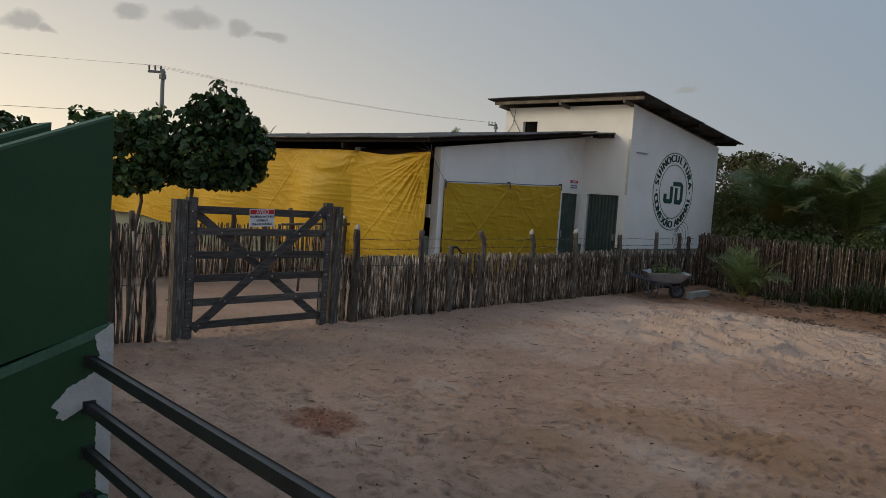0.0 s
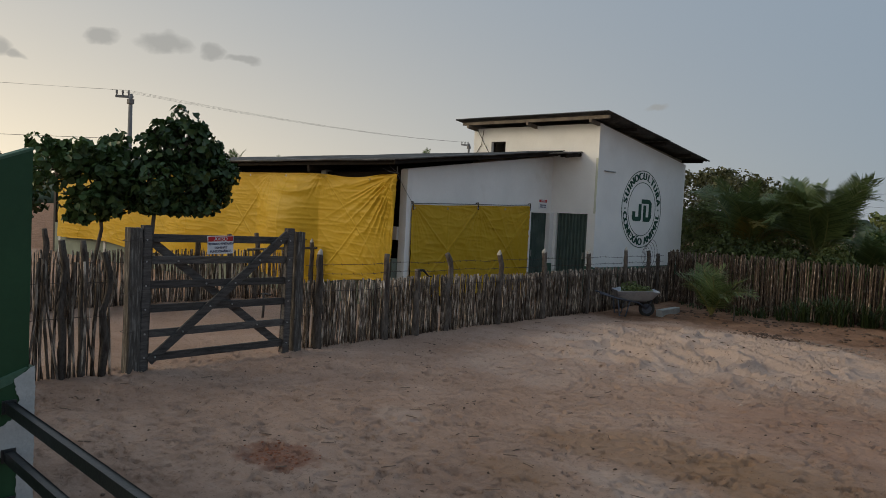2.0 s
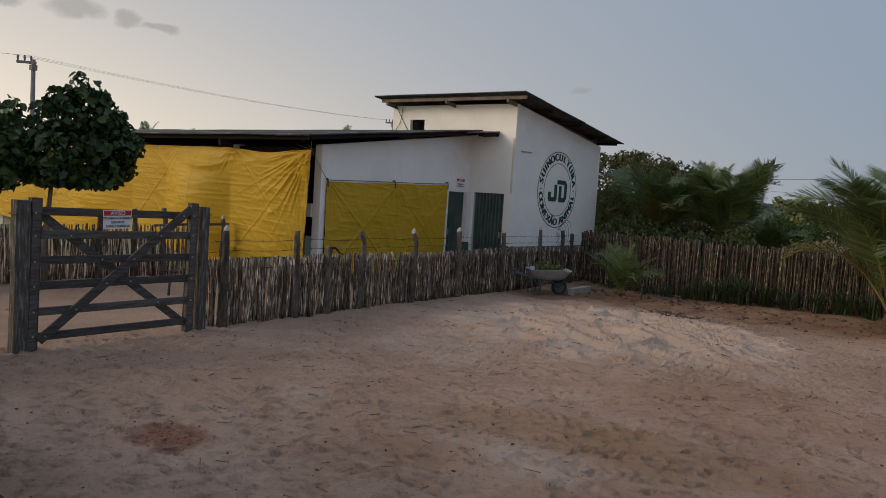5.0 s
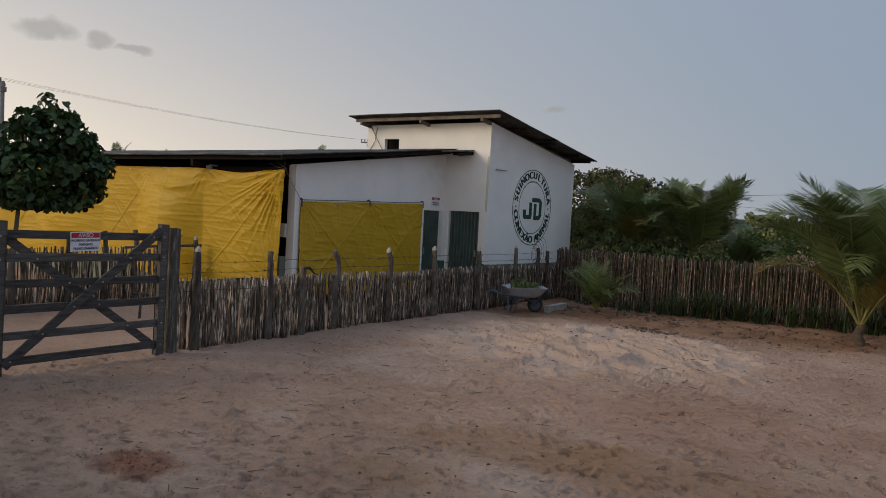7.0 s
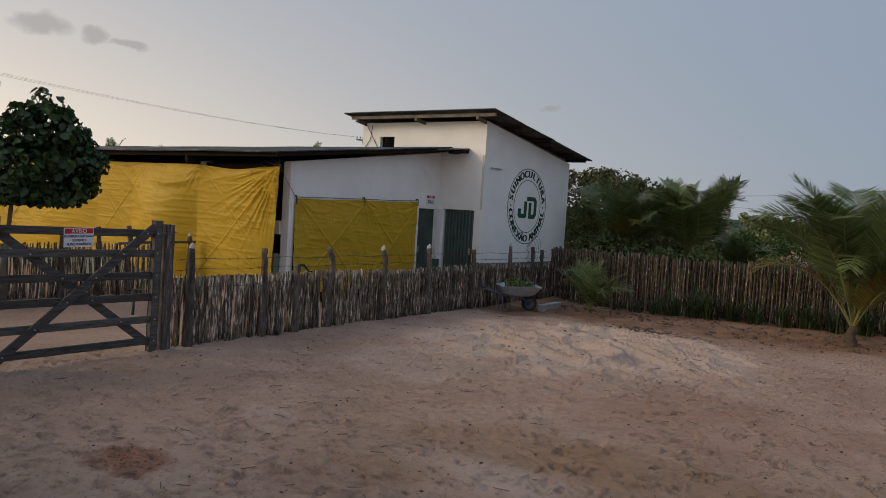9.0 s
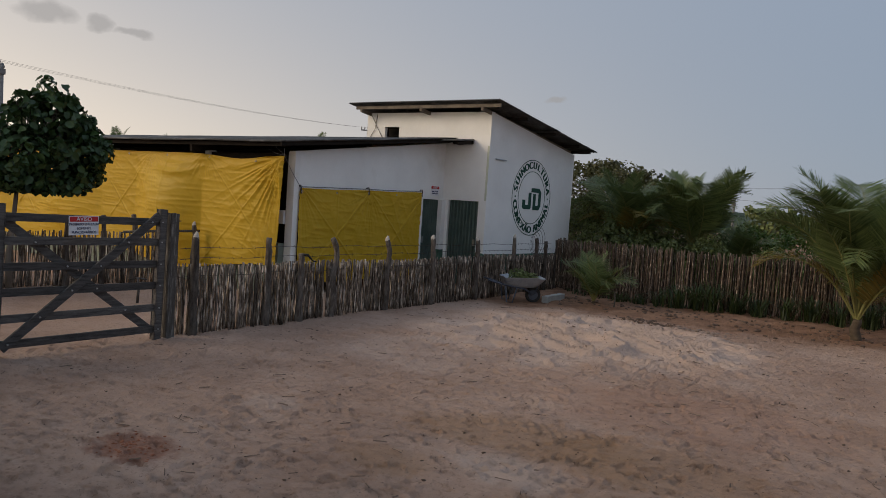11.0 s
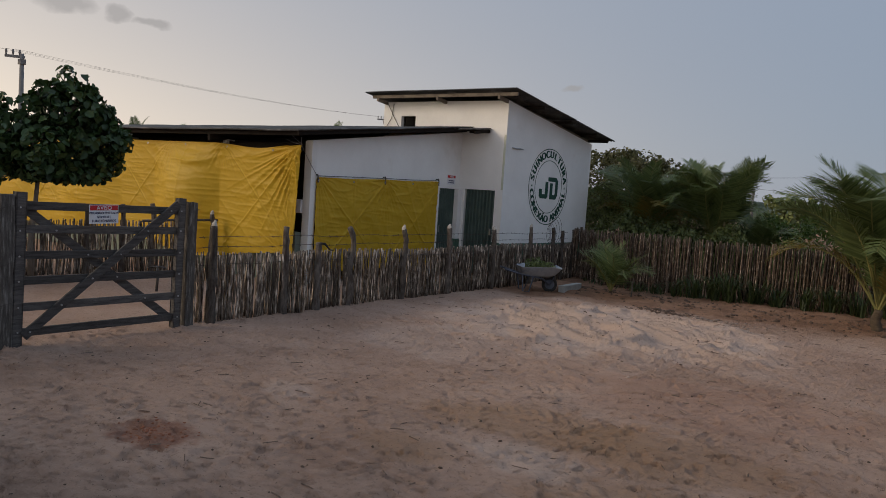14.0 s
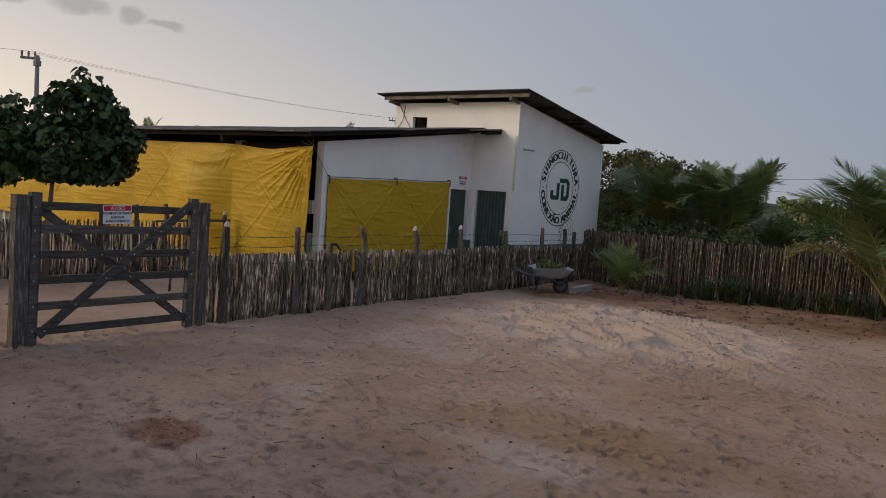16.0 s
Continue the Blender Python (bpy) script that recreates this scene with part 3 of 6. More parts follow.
# ---------------------------------------------------------------- the shed with its tower
WX = -9.65            # outer face of the shed's end wall
TY = 14.76            # outer face of the tower's front wall
U = Vector((0.061, 0.998, 0)).normalized()     # along the emblem wall
NRM = Vector((U.y, -U.x, 0))                   # out of the emblem wall
CORNER = Vector((-8.46, TY, 0))
LEN = 4.15


def wall_top(y):
    return 2.61 + 0.135 * (y - 9.7)


def roof_z(y):
    return 2.79 + 0.118 * (y - 9.5)


def corrugated(x0, x1, y0, y1, zf, thick=0.008, pitch=0.076, amp=0.011, skew=0.0, steps=4):
    """A wavy sheet whose waves run along y; zf gives its height at y."""
    n = int((x1 - x0) / pitch * 6)
    verts, faces = [], []
    for s, dz in ((0, thick), (1, -thick)):
        for j in range(steps + 1):
            y = y0 + (y1 - y0) * j / steps
            for i in range(n + 1):
                x = x0 + (x1 - x0) * i / n
                verts.append((x + skew * (y - y0), y, zf(y) + amp * math.cos(2 * math.pi * x / pitch) + dz + (vnoise(np.array(x * 0.7), np.array(y)) - 0.5) * 0.02))
    row = n + 1
    base = row * (steps + 1)
    for j in range(steps):
        for i in range(n):
            a = j * row + i
            faces.append((a, a + 1, a + row + 1, a + row))
            faces.append((base + a, base + a + row, base + a + row + 1, base + a + 1))
    for i in range(n):
        faces.append((i, base + i, base + i + 1, i + 1))
        a = steps * row + i
        faces.append((a, a + 1, base + a + 1, base + a))
    for j in range(steps):
        a = j * row
        faces.append((a, a + row, base + a + row, base + a))
        a = j * row + n
        faces.append((a, base + a, base + a + row, a + row))
    return verts, faces


def build_shed():
    shed = thing("pig_shed", (-12, 14, 0), "white limewashed shed with a low tower, corrugated roofs and green doors", "shed")
    # end wall with the wide opening and a door
    bm = bmesh.new()
    edge = [(9.87, 0), (10.02, 0), (10.02, 1.9), (13.74, 1.95), (13.74, 0), (13.97, 0), (13.97, 1.96), (14.70, 1.96), (14.70, 0), (TY + 0.1, 0), (TY + 0.1, wall_top(TY + 0.1)), (9.87, wall_top(9.87))]
    prism(bm, [(WX, y, z) for y, z in edge], (-0.15, 0, 0))
    part("end_wall", bm, M_white, shed, "white limewashed end wall")
    # corner pillar, a little proud
    bm = bmesh.new()
    box(bm, WX - 0.16, WX + 0.02, 9.85, 9.985, 0, 2.62, None, 0.008)
    part("corner_pillar", bm, M_white, shed)
    # tower: front wall with door and vent window
    bm = bmesh.new()
    xl, xr, t = -12.06, CORNER.x, 0.15
    ht = 4.02
    prism(bm, [(x, TY, z) for x, z in ((xl, 0), (-11.28, 0), (-11.28, 3.40), (-11.50, 3.40), (-11.50, 3.68), (-11.28, 3.68), (-11.28, ht), (xl, ht))], (0, t, 0))
    prism(bm, [(x, TY, z) for x, z in ((-11.28, 0), (-9.48, 0), (-9.48, 1.98), (-8.66, 1.98), (-8.66, 0), (xr, 0), (xr, ht), (-11.28, ht), (-11.28, 3.68), (-11.06, 3.68), (-11.06, 3.40), (-11.28, 3.40))], (0, t, 0))
    bmesh.ops.remove_doubles(bm, verts=bm.verts, dist=0.0005)
    part("tower_front_wall", bm, M_white, shed, "white limewashed tower front")
    bm = bmesh.new()
    far = CORNER + U * LEN
    prism(bm, [CORNER + Vector((0, 0, 0.78)), far + Vector((0, 0, 0.78)), far + Vector((0, 0, 3.42)), CORNER + Vector((0, 0, 4.02))], -NRM * 0.15)
    part("emblem_wall", bm, M_white, shed, "white limewashed side wall")
    bm = bmesh.new()
    prism(bm, [CORNER + NRM * 0.006, far + NRM * 0.006, far + NRM * 0.006 + Vector((0, 0, 0.78)), CORNER + NRM * 0.006 + Vector((0, 0, 0.78))], -NRM * 0.156)
    part("skirting_band", bm, M_band, shed, "green painted skirting")
    bm = bmesh.new()
    box(bm, -8.66, CORNER.x + 0.004, TY - 0.006, TY + 0.004, 0, 0.80)
    part("skirting_band", bm, M_band, shed, "green painted skirting")
    bm = bmesh.new()
    box(bm, xl, xl + 0.15, TY + t, far.y, 0, 3.45)
    box(bm, xl + 0.15, far.x - 0.15, far.y - 0.15, far.y, 0, 3.38)
    part("tower_back_wall", bm, M_white, shed)
    bm = bmesh.new()
    box(bm, -8.515, CORNER.x - 0.001, TY - 0.003, TY + 0.002, 2.0, 3.25)
    part("paint_edge", bm, mat("stained_limewash", (0.46, 0.48, 0.36), (0.62, 0.62, 0.52), 5, 0.9, 0.3), shed, "greenish stain down the tower corner")
    # dark sheet added behind the vent window and doors to blacken the opening
    bm = bmesh.new()
    box(bm, xl + 0.16, CORNER.x - 0.2, TY + 0.45, TY + 0.50, 0.0, 3.95)
    part("inner_partition", bm, M_dark, shed)
    bm = bmesh.new()
    box(bm, -9.95, -9.825, 9.82, 9.87, 1.30, 1.55, None, 0.008)
    part("switch_box", bm, M_signw, shed, "small white switch box")
    bm = bmesh.new()
    for x0, x1, z0, z1 in ((-11.50, -11.47, 3.40, 3.68), (-11.09, -11.06, 3.40, 3.68), (-11.47, -11.09, 3.40, 3.43), (-11.47, -11.09, 3.65, 3.68)):
        box(bm, x0, x1, TY + 0.10, TY + 0.14, z0, z1)
    part("window_frame", bm, M_beam, shed, "dark vent window frame")
    # doors of ribbed green metal
    def ribbed_door(name, along, at, a0, a1, top, face):
        bm = bmesh.new()
        n = 9
        w = (a1 - a0) / n
        prof = []
        for i in range(n):
            prof += [(a0 + i * w, 0.0), (a0 + (i + 0.4) * w, 0.0), (a0 + (i + 0.62) * w, 0.055), (a0 + (i + 0.84) * w, 0.055)]
        prof.append((a1, 0.0))
        back = [(a1, -0.02), (a0, -0.02)]
        if along == "y":
            prism(bm, [(at - 0.01 + d, p, 0.03) for p, d in prof + back], (0, 0, top - 0.03))
        else:
            prism(bm, [(p, at + 0.01 - d, 0.03) for p, d in prof + back], (0, 0, top - 0.03))
        door = part(name, bm, M_door, shed, "closed dark green ribbed metal door")
        bm = bmesh.new()
        if along == "y":
            box(bm, at, at + 0.05, a0 + 0.06, a0 + 0.1, 0.95, 1.1)
        else:
            box(bm, a1 - 0.1, a1 - 0.06, at - 0.05, at, 0.95, 1.1)
        part("handle", bm, M_bolt, door, "steel door handle")
    ribbed_door("door", "y", WX - 0.07, 13.975, 14.695, 1.955, 1)
    ribbed_door("door", "x", TY + 0.07, -9.475, -8.665, 1.975, 1)
    # lintel and pillar between the doors
    bm = bmesh.new()
    box(bm, WX - 0.02, WX + 0.10, 14.60, TY - 0.004, 0, 1.97, None, 0.01)
    part("door_pillar", bm, M_white, shed)
    bm = bmesh.new()
    box(bm, WX - 0.02, WX + 0.11, 14.58, TY - 0.01, 0.0, 0.80, None, 0.008)
    part("skirting_band", bm, M_band, shed, "green painted skirting")
    # roofs
    v, fcs = corrugated(-25.2, WX + 0.32, 9.22, TY - 0.02, roof_z, 0.006)
    raw_part("lower_roof", v, fcs, M_asb, shed, "weathered grey corrugated roof", True)
    v, fcs = corrugated(-9.32, -8.86, 14.05, TY - 0.02, lambda y: roof_z(y) - 0.03, 0.006)
    raw_part("door_canopy", v, fcs, M_asb, shed, "short corrugated sheet over the door", True)
    bm = bmesh.new()
    beam(bm, (-9.4, TY - 0.08, 3.31), (-8.88, TY - 0.08, 3.31), 0.05, 0.08)
    beam(bm, (-8.90, 14.10, 3.23), (-8.90, TY - 0.03, 3.32), 0.04, 0.07)
    part("canopy_batten", bm, M_beam, shed)
    slope = -0.132
    tz = lambda y: 4.20 + slope * (y - 14.35)
    yend = 19.25
    ymid = 17.0
    v, fcs = corrugated(-12.35, -8.03, 14.33, ymid + 0.12, lambda y: tz(y) + 0.02, 0.006, skew=0.061)
    raw_part("upper_roof_sheet", v, fcs, M_asb, shed, "weathered grey corrugated sheet", True)
    v, fcs = corrugated(-12.19, -7.84, ymid, yend, lambda y: tz(y) - 0.01, 0.006, skew=0.061)
    raw_part("upper_roof_sheet", v, fcs, M_asb, shed, "weathered grey corrugated sheet", True)
    # purlins of the upper roof
    for i, y in enumerate((14.46, 15.6, 17.0, 18.3, 19.0)):
        bm = bmesh.new()
        sh = 0.061 * (y - 14.35)
        beam(bm, (-12.2 + sh, y, tz(y) - 0.075), (-8.08 + sh, y, tz(y) - 0.075), 0.05, 0.075)
        part("purlin", bm, M_plank if i == 0 else M_beam, shed, "pale roof batten" if i == 0 else "")
    for x in (-12.0, -10.2, -8.52):
        bm = bmesh.new()
        e = 4.3 if x > -9 else 4.5
        beam(bm, (x, 14.40, tz(14.40) - 0.15), (x + 0.061 * e, 14.4 + e, tz(14.4 + e) - 0.15), 0.06, 0.08)
        part("rafter", bm, M_plank, shed, "pale projecting rafter end")
    # lower roof timbers
    for y in (9.34, 11.1, 12.9, 14.5):
        bm = bmesh.new()
        beam(bm, (-25.0, y, roof_z(y) - 0.065), (WX + 0.27, y, roof_z(y) - 0.065), 0.05, 0.07)
        part("purlin", bm, M_beam, shed)
    for x in (-24.6, -21.5, -18.3, -15.05, -11.85):
        bm = bmesh.new()
        beam(bm, (x, 9.3, roof_z(9.3) - 0.16), (x, TY - 0.1, roof_z(TY) - 0.16), 0.07, 0.12)
        part("rafter", bm, M_beam, shed)
        bm = bmesh.new()
        box(bm, x - 0.08, x + 0.08, 9.70, 9.86, 0, roof_z(9.8) - 0.22, None, 0.01)
        part("post", bm, M_plaster, shed, "plastered shed post")
    bm = bmesh.new()
    beam(bm, (WX + 0.25, 9.25, roof_z(9.25) - 0.055), (WX + 0.25, TY - 0.04, roof_z(TY) - 0.055), 0.035, 0.075)
    part("verge_board", bm, M_beam, shed, "dark verge board")
    bm = bmesh.new()
    beam(bm, (-25, 9.78, 2.50), (-9.82, 9.78, 2.50), 0.10, 0.14)
    part("eave_beam", bm, M_beam, shed)
    # low wall under the tarpaulin, back wall and floor
    bm = bmesh.new()
    box(bm, -25.0, -9.82, 9.72, 9.87, 0, 0.95)
    part("low_wall", bm, mat("grey_green_render", (0.13, 0.16, 0.13), (0.22, 0.25, 0.21), 1.5, 0.9, 0.3), shed, "grey-green rendered low wall")
    bm = bmesh.new()
    box(bm, -25.0, -12.1, TY + 0.02, TY + 0.17, 0, 3.3)
    box(bm, -25.15, -25.0, 9.72, TY + 0.17, 0, 2.6)
    part("back_wall", bm, M_dark, shed)
    # a pipe stub and water pipe on the walls
    bm = bmesh.new()
    p = CORNER + U * 0.25 + Vector((0, 0, 2.98))
    tube(bm, [p + NRM * 0.02, p + NRM * 0.03 + U * 0.22, p + NRM * 0.03 + U * 0.44], 0.014, 8)
    part("pipe_stub", bm, M_bolt, shed, "short grey pipe on the wall")
    for a, b in (((-11.95, 4.0), (-11.55, 3.4)), ((-11.75, 3.98), (-11.95, 3.42))):
        bm = bmesh.new()
        tube(bm, [(a[0], TY - 0.012, a[1]), ((a[0] + b[0]) / 2 + 0.05, TY - 0.02, (a[1] + b[1]) / 2 - 0.08), (b[0], TY - 0.012, b[1])], 0.007, 6)
        part("cable", bm, M_wire, shed, "loose dark cable")
    # painted emblem
    om = Matrix.Translation(CORNER + U * 2.02 + NRM * 0.004 + Vector((0, 0, 2.17))) @ Matrix((U, (0, 0, 1), NRM)).transposed().to_4x4()
    def ring(bm, r, w, n=72):
        vs = [[bm.verts.new(om @ Vector((rr * math.sin(2 * math.pi * i / n), rr * math.cos(2 * math.pi * i / n), zz))) for i in range(n)] for rr, zz in ((r - w, 0.0), (r - w, 0.003), (r, 0.003), (r, 0.0))]
        for a, b in zip(vs, vs[1:]):
            for i in range(n):
                bm.faces.new((a[i], a[(i + 1) % n], b[(i + 1) % n], b[i]))
    bm = bmesh.new()
    ring(bm, 0.94, 0.018)
    emblem = part("painted_emblem", bm, M_emblem, shed, "dark green painted ring emblem")
    bm = bmesh.new()
    ring(bm, 0.655, 0.016)
    part("inner_ring", bm, M_emblem, emblem)
    def arc_word(word, radius, span, flip):
        bm = bmesh.new()
        wide = {" ": 0.55, "I": 0.6, "M": 1.2, "O": 1.08, "C": 1.0}
        steps = [0.0]
        for p, q in zip(word, word[1:]):
            steps.append(steps[-1] + (wide.get(p, 1.0) + wide.get(q, 1.0)) / 2)
        for i, ch in enumerate(word):
            a = radians(-span + 2 * span * steps[i] / steps[-1])
            if flip:
                m = om @ pose(radius * math.sin(a), -radius * math.cos(a), 0.001, 0, 0, math.degrees(a))
            else:
                m = om @ pose(radius * math.sin(a), radius * math.cos(a), 0.001, 0, 0, -math.degrees(a))
            for dx in (-0.018, 0.0, 0.018):
                join_into(bm, letters(ch, 0.242, m @ pose(dx, 0, 0) @ Matrix.Diagonal((1.05, 1, 1, 1)), 0.003) if ch != " " else bmesh.new())
        part("lettering", bm, M_emblem, emblem, "dark green painted words")
    arc_word("SUINOCULTURA", 0.795, 76, False)
    arc_word("CONEX\u00c3O ANIMAL", 0.80, 78, True)
    bm = bmesh.new()
    for sgn in (-1, 1):
        bmesh.ops.create_circle(bm, cap_ends=True, radius=0.026, segments=12, matrix=om @ pose(0.79 * sgn, 0.0, 0.003))
    part("dot", bm, M_emblem, emblem)
    bm = bmesh.new()
    hook = ((-0.155, 0.125), (-0.02, 0.125), (-0.02, -0.24), (-0.07, -0.29), (-0.38, -0.29), (-0.44, -0.235), (-0.44, -0.06), (-0.30, -0.06), (-0.30, -0.185), (-0.155, -0.185))
    prism(bm, [om @ Vector((*p, 0)) for p in hook], NRM * 0.003)
    part("hook_shape", bm, M_emblem, emblem, "dark green painted hook shape")
    bm = bmesh.new()
    for q in (((-0.03, 0.14), (-0.03, 0.245), (0.36, 0.245), (0.33, 0.14)), ((0.33, 0.14), (0.36, 0.245), (0.46, 0.16), (0.33, 0.12)), ((0.33, 0.12), (0.46, 0.16), (0.46, -0.20), (0.33, -0.16)),
              ((0.33, -0.16), (0.46, -0.20), (0.37, -0.30), (0.30, -0.19)), ((0.07, -0.30), (0.07, -0.19), (0.30, -0.19), (0.37, -0.30)), ((0.07, -0.19), (0.07, 0.10), (0.20, 0.10), (0.20, -0.19))):
        prism(bm, [om @ Vector((*p, 0)) for p in q], NRM * 0.003)
    part("bow_shape", bm, M_emblem, emblem, "dark green painted bow shape")
    return shed


build_shed()

# ---------------------------------------------------------------- tarpaulins
def cloth(name, u0, u1, nu, nv, top, bottom, point, relief, label):
    """A hanging sheet: u runs along it, v from top to bottom."""
    uu, vv = np.meshgrid(np.linspace(u0, u1, nu), np.linspace(0, 1, nv))
    zz = top(uu) * (1 - vv) + bottom(uu) * vv
    d = relief(uu, vv, zz)
    verts = np.concatenate([np.stack(point(uu, zz, d - side), -1).reshape(-1, 3) for side in (0.0, 0.004)])
    i = np.arange(nu * nv).reshape(nv, nu)
    q = np.stack([i[:-1, :-1], i[:-1, 1:], i[1:, 1:], i[1:, :-1]], -1).reshape(-1, 4)
    me = quick_mesh(name, verts, np.concatenate([q, q[:, ::-1] + nu * nv]), M_tarp)
    me.polygons.foreach_set("use_smooth", [True] * len(me.polygons))
    return tagged(place(name, me, None), label, "tarpaulin")


def crease(d, w):
    return np.exp(-(d / w) ** 2)


def fold(d, w):
    """A pressed fold: a sharp ridge with straight flanks."""
    return np.maximum(0, 1 - np.abs(d) / w) ** 1.5


def fan(u, z, cu, cz, n, reach, seed):
    """Uneven wrinkles that spread from a tied point; each is narrow and sharp."""
    du, dz = u - cu, z - cz
    r = np.hypot(du, dz) + 1e-6
    a = np.arctan2(dz, du)
    k = vnoise(a * n + seed, r * 1.1 + seed)
    return (1 - np.abs(2 * k - 1)) ** 2.5 * np.exp(-r / reach) * np.minimum(1, r * 6)


def wrinkles(u, z, fu, fz, slant=0.0):
    k = vnoise(u * fu + slant * z + 11, z * fz + slant * u * 2 + 3)
    return (1 - np.abs(2 * k - 1)) ** 3


def big_relief(u, v, z):
    k = 0.085 * fan(u, z, -9.62, 2.53, 15, 0.8, 3) + 0.03 * fan(u, z, -9.62, 0.45, 13, 0.9, 8)
    for c in (-13.3, -11.72, -15.1, -18.3, -21.5):
        k = k + 0.045 * fan(u, z, c, 2.56, 13, 0.32, 5 - c)
    # diagonal folds from the corner, and upright folds
    for c in (-10.65, -14.4, -18.2, -22.0):
        s = np.abs(u - c)
        k = k + np.where(s < 1.12, 0.018 * fold(s - np.abs(z - 1.5), 0.03), 0)
    k = k + 0.010 * fold(u + 12.75, 0.05) + 0.008 * fold(u + 16.6, 0.05)
    # the wind bellies it out before each post and leaves it slack behind
    for c, amp in ((-11.75, 0.36), (-15.05, 0.20), (-18.3, 0.16), (-21.5, 0.16)):
        s = np.clip((c - u) / (2.2 if c > -12 else 2.8), 0, 1)
        k = k + amp * 5.5 * s ** 1.3 * (1 - s) ** 1.5 * np.sin(np.pi * np.clip(v, 0.02, 0.98)) ** 0.7
    # hanging swags under the upper edge
    k = k + 0.05 * fold(v - 0.17 + 0.12 * (u + 12.5) ** 2, 0.06) * crease(u + 12.5, 0.6) + 0.03 * fold(v - 0.10 + 0.12 * (u + 12.5) ** 2, 0.04) * crease(u + 12.5, 0.5)
    # fine level creases and a few larger dents
    k = k + 0.008 * wrinkles(u, z, 1.1, 9.0) + 0.006 * wrinkles(u, z, 2.2, 17.0, 0.4) + 0.012 * wrinkles(u, z, 1.5, 2.6, 0.9)
    return k + 0.04 * (vnoise(u * 1.1 + 40, v * 1.6) - 0.5)


def big_top(u):
    return 2.55 + 0.03 * np.sin((u + 9.6) * 0.5) - 0.10 * crease(u + 10.7, 0.8) - 0.02 * (np.asarray(u) > -9.9)


def big_bottom(u):
    return 0.50 - 0.18 * crease(u + 12.4, 1.5) + 0.05 * np.sin(u * 1.1) - np.where(u > -20, 0.0, 0.02 * (u + 20))


cloth("tarpaulin", -24.4, -9.60, 900, 130, big_top, big_bottom, lambda u, z, d: (u - 0.05 * (2.5 - z) * np.clip((u + 10.4) / 0.8, 0, 1) * (z > 0), 9.56 - d, z), big_relief,
      "long creased yellow tarpaulin hung along the open shed side")


def small_relief(u, v, z):
    k = 0.0 * u
    for c in (11.0, 12.95):
        s = np.abs(u - c) / 0.98
        k = k + np.where(s < 1.1, 0.020 * fold(s - np.abs(2 * v - 1), 0.05), 0)
    # the second sheet laps over the first
    k = k + 0.012 / (1 + np.exp((12.02 - u) * 60)) + 0.010 * fold(u - 11.0, 0.03)
    for c in (10.02, 11.95, 13.77):
        k = k + 0.045 * fan(u, z, c, 2.0, 12, 0.35, c)
    k = k + 0.014 * wrinkles(u, z, 1.6, 6.0) + 0.008 * wrinkles(u, z, 3.2, 14.0, 0.5) + 0.014 * wrinkles(u, z, 2.0, 1.6, 1.1)
    return k + 0.04 * (vnoise(u * 1.8, v * 2.6) - 0.5)


cloth("tarpaulin", 9.97, 13.80, 260, 130, lambda y: 1.97 + 0.030 * (y - 10.03) - 0.012 * np.sin((y - 10) * 1.7) ** 2, lambda y: 0.22 + 0 * y, lambda y, z, d: (WX + 0.05 + d, y, z), small_relief,
      "creased yellow tarpaulin closing the shed's end opening")


def trim_tarp(ob, pts, axis):
    """A doubled hem along the upper edge and brass eyelets."""
    bm = bmesh.new()
    tube(bm, pts, 0.012, 6)
    part("hem", bm, M_tarp, ob, "", True)
    for p in pts[::6]:
        bm = bmesh.new()
        n = 14
        c = Vector(p) - Vector((0, 0, 0.05)) + Vector(axis) * 0.035
        a1 = Vector((0, 0, 1))
        a2 = Vector(axis).cross(a1)
        tube(bm, [c + (a1 * math.cos(2 * math.pi * k / n) + a2 * math.sin(2 * math.pi * k / n)) * 0.018 for k in range(n + 1)], 0.005, 5)
        part("eyelet", bm, M_bolt, ob, "small metal eyelet", True)


TARPS = [o for o in scene.objects if o.name.startswith("tarpaulin")]
for o in TARPS:
    if len(o.data.vertices) > 100000:
        trim_tarp(o, [(u, 9.55, float(big_top(u))) for u in np.linspace(-24.3, -9.66, 70)], (0, -1, 0))
    else:
        trim_tarp(o, [(WX + 0.06, y, 1.97 + 0.030 * (y - 10.03) - 0.012 * math.sin((y - 10) * 1.7) ** 2) for y in np.linspace(9.99, 13.78, 25)], (1, 0, 0))
# the cord it hangs on, with hooks
line = thing("hanging_cord", (WX + 0.05, 12, 2.0), "grey cord with hooks along the tarpaulin's upper edge", "cord")
bm = bmesh.new()
tube(bm, [(WX + 0.05, 9.95, 2.00), (WX + 0.06, 10.9, 2.03), (WX + 0.05, 11.95, 2.06), (WX + 0.06, 12.9, 2.08), (WX + 0.05, 13.85, 2.12)], 0.008, 6)
part("cord", bm, M_rope, line)
for y, z in ((9.98, 2.0), (11.93, 2.06), (13.82, 2.12)):
    bm = bmesh.new()
    tube(bm, [(WX, y, z + 0.02), (WX + 0.06, y, z + 0.03), (WX + 0.07, y, z - 0.02), (WX + 0.06, y + 0.02, z - 0.12)], 0.012, 6)
    part("hook", bm, M_wire, line)
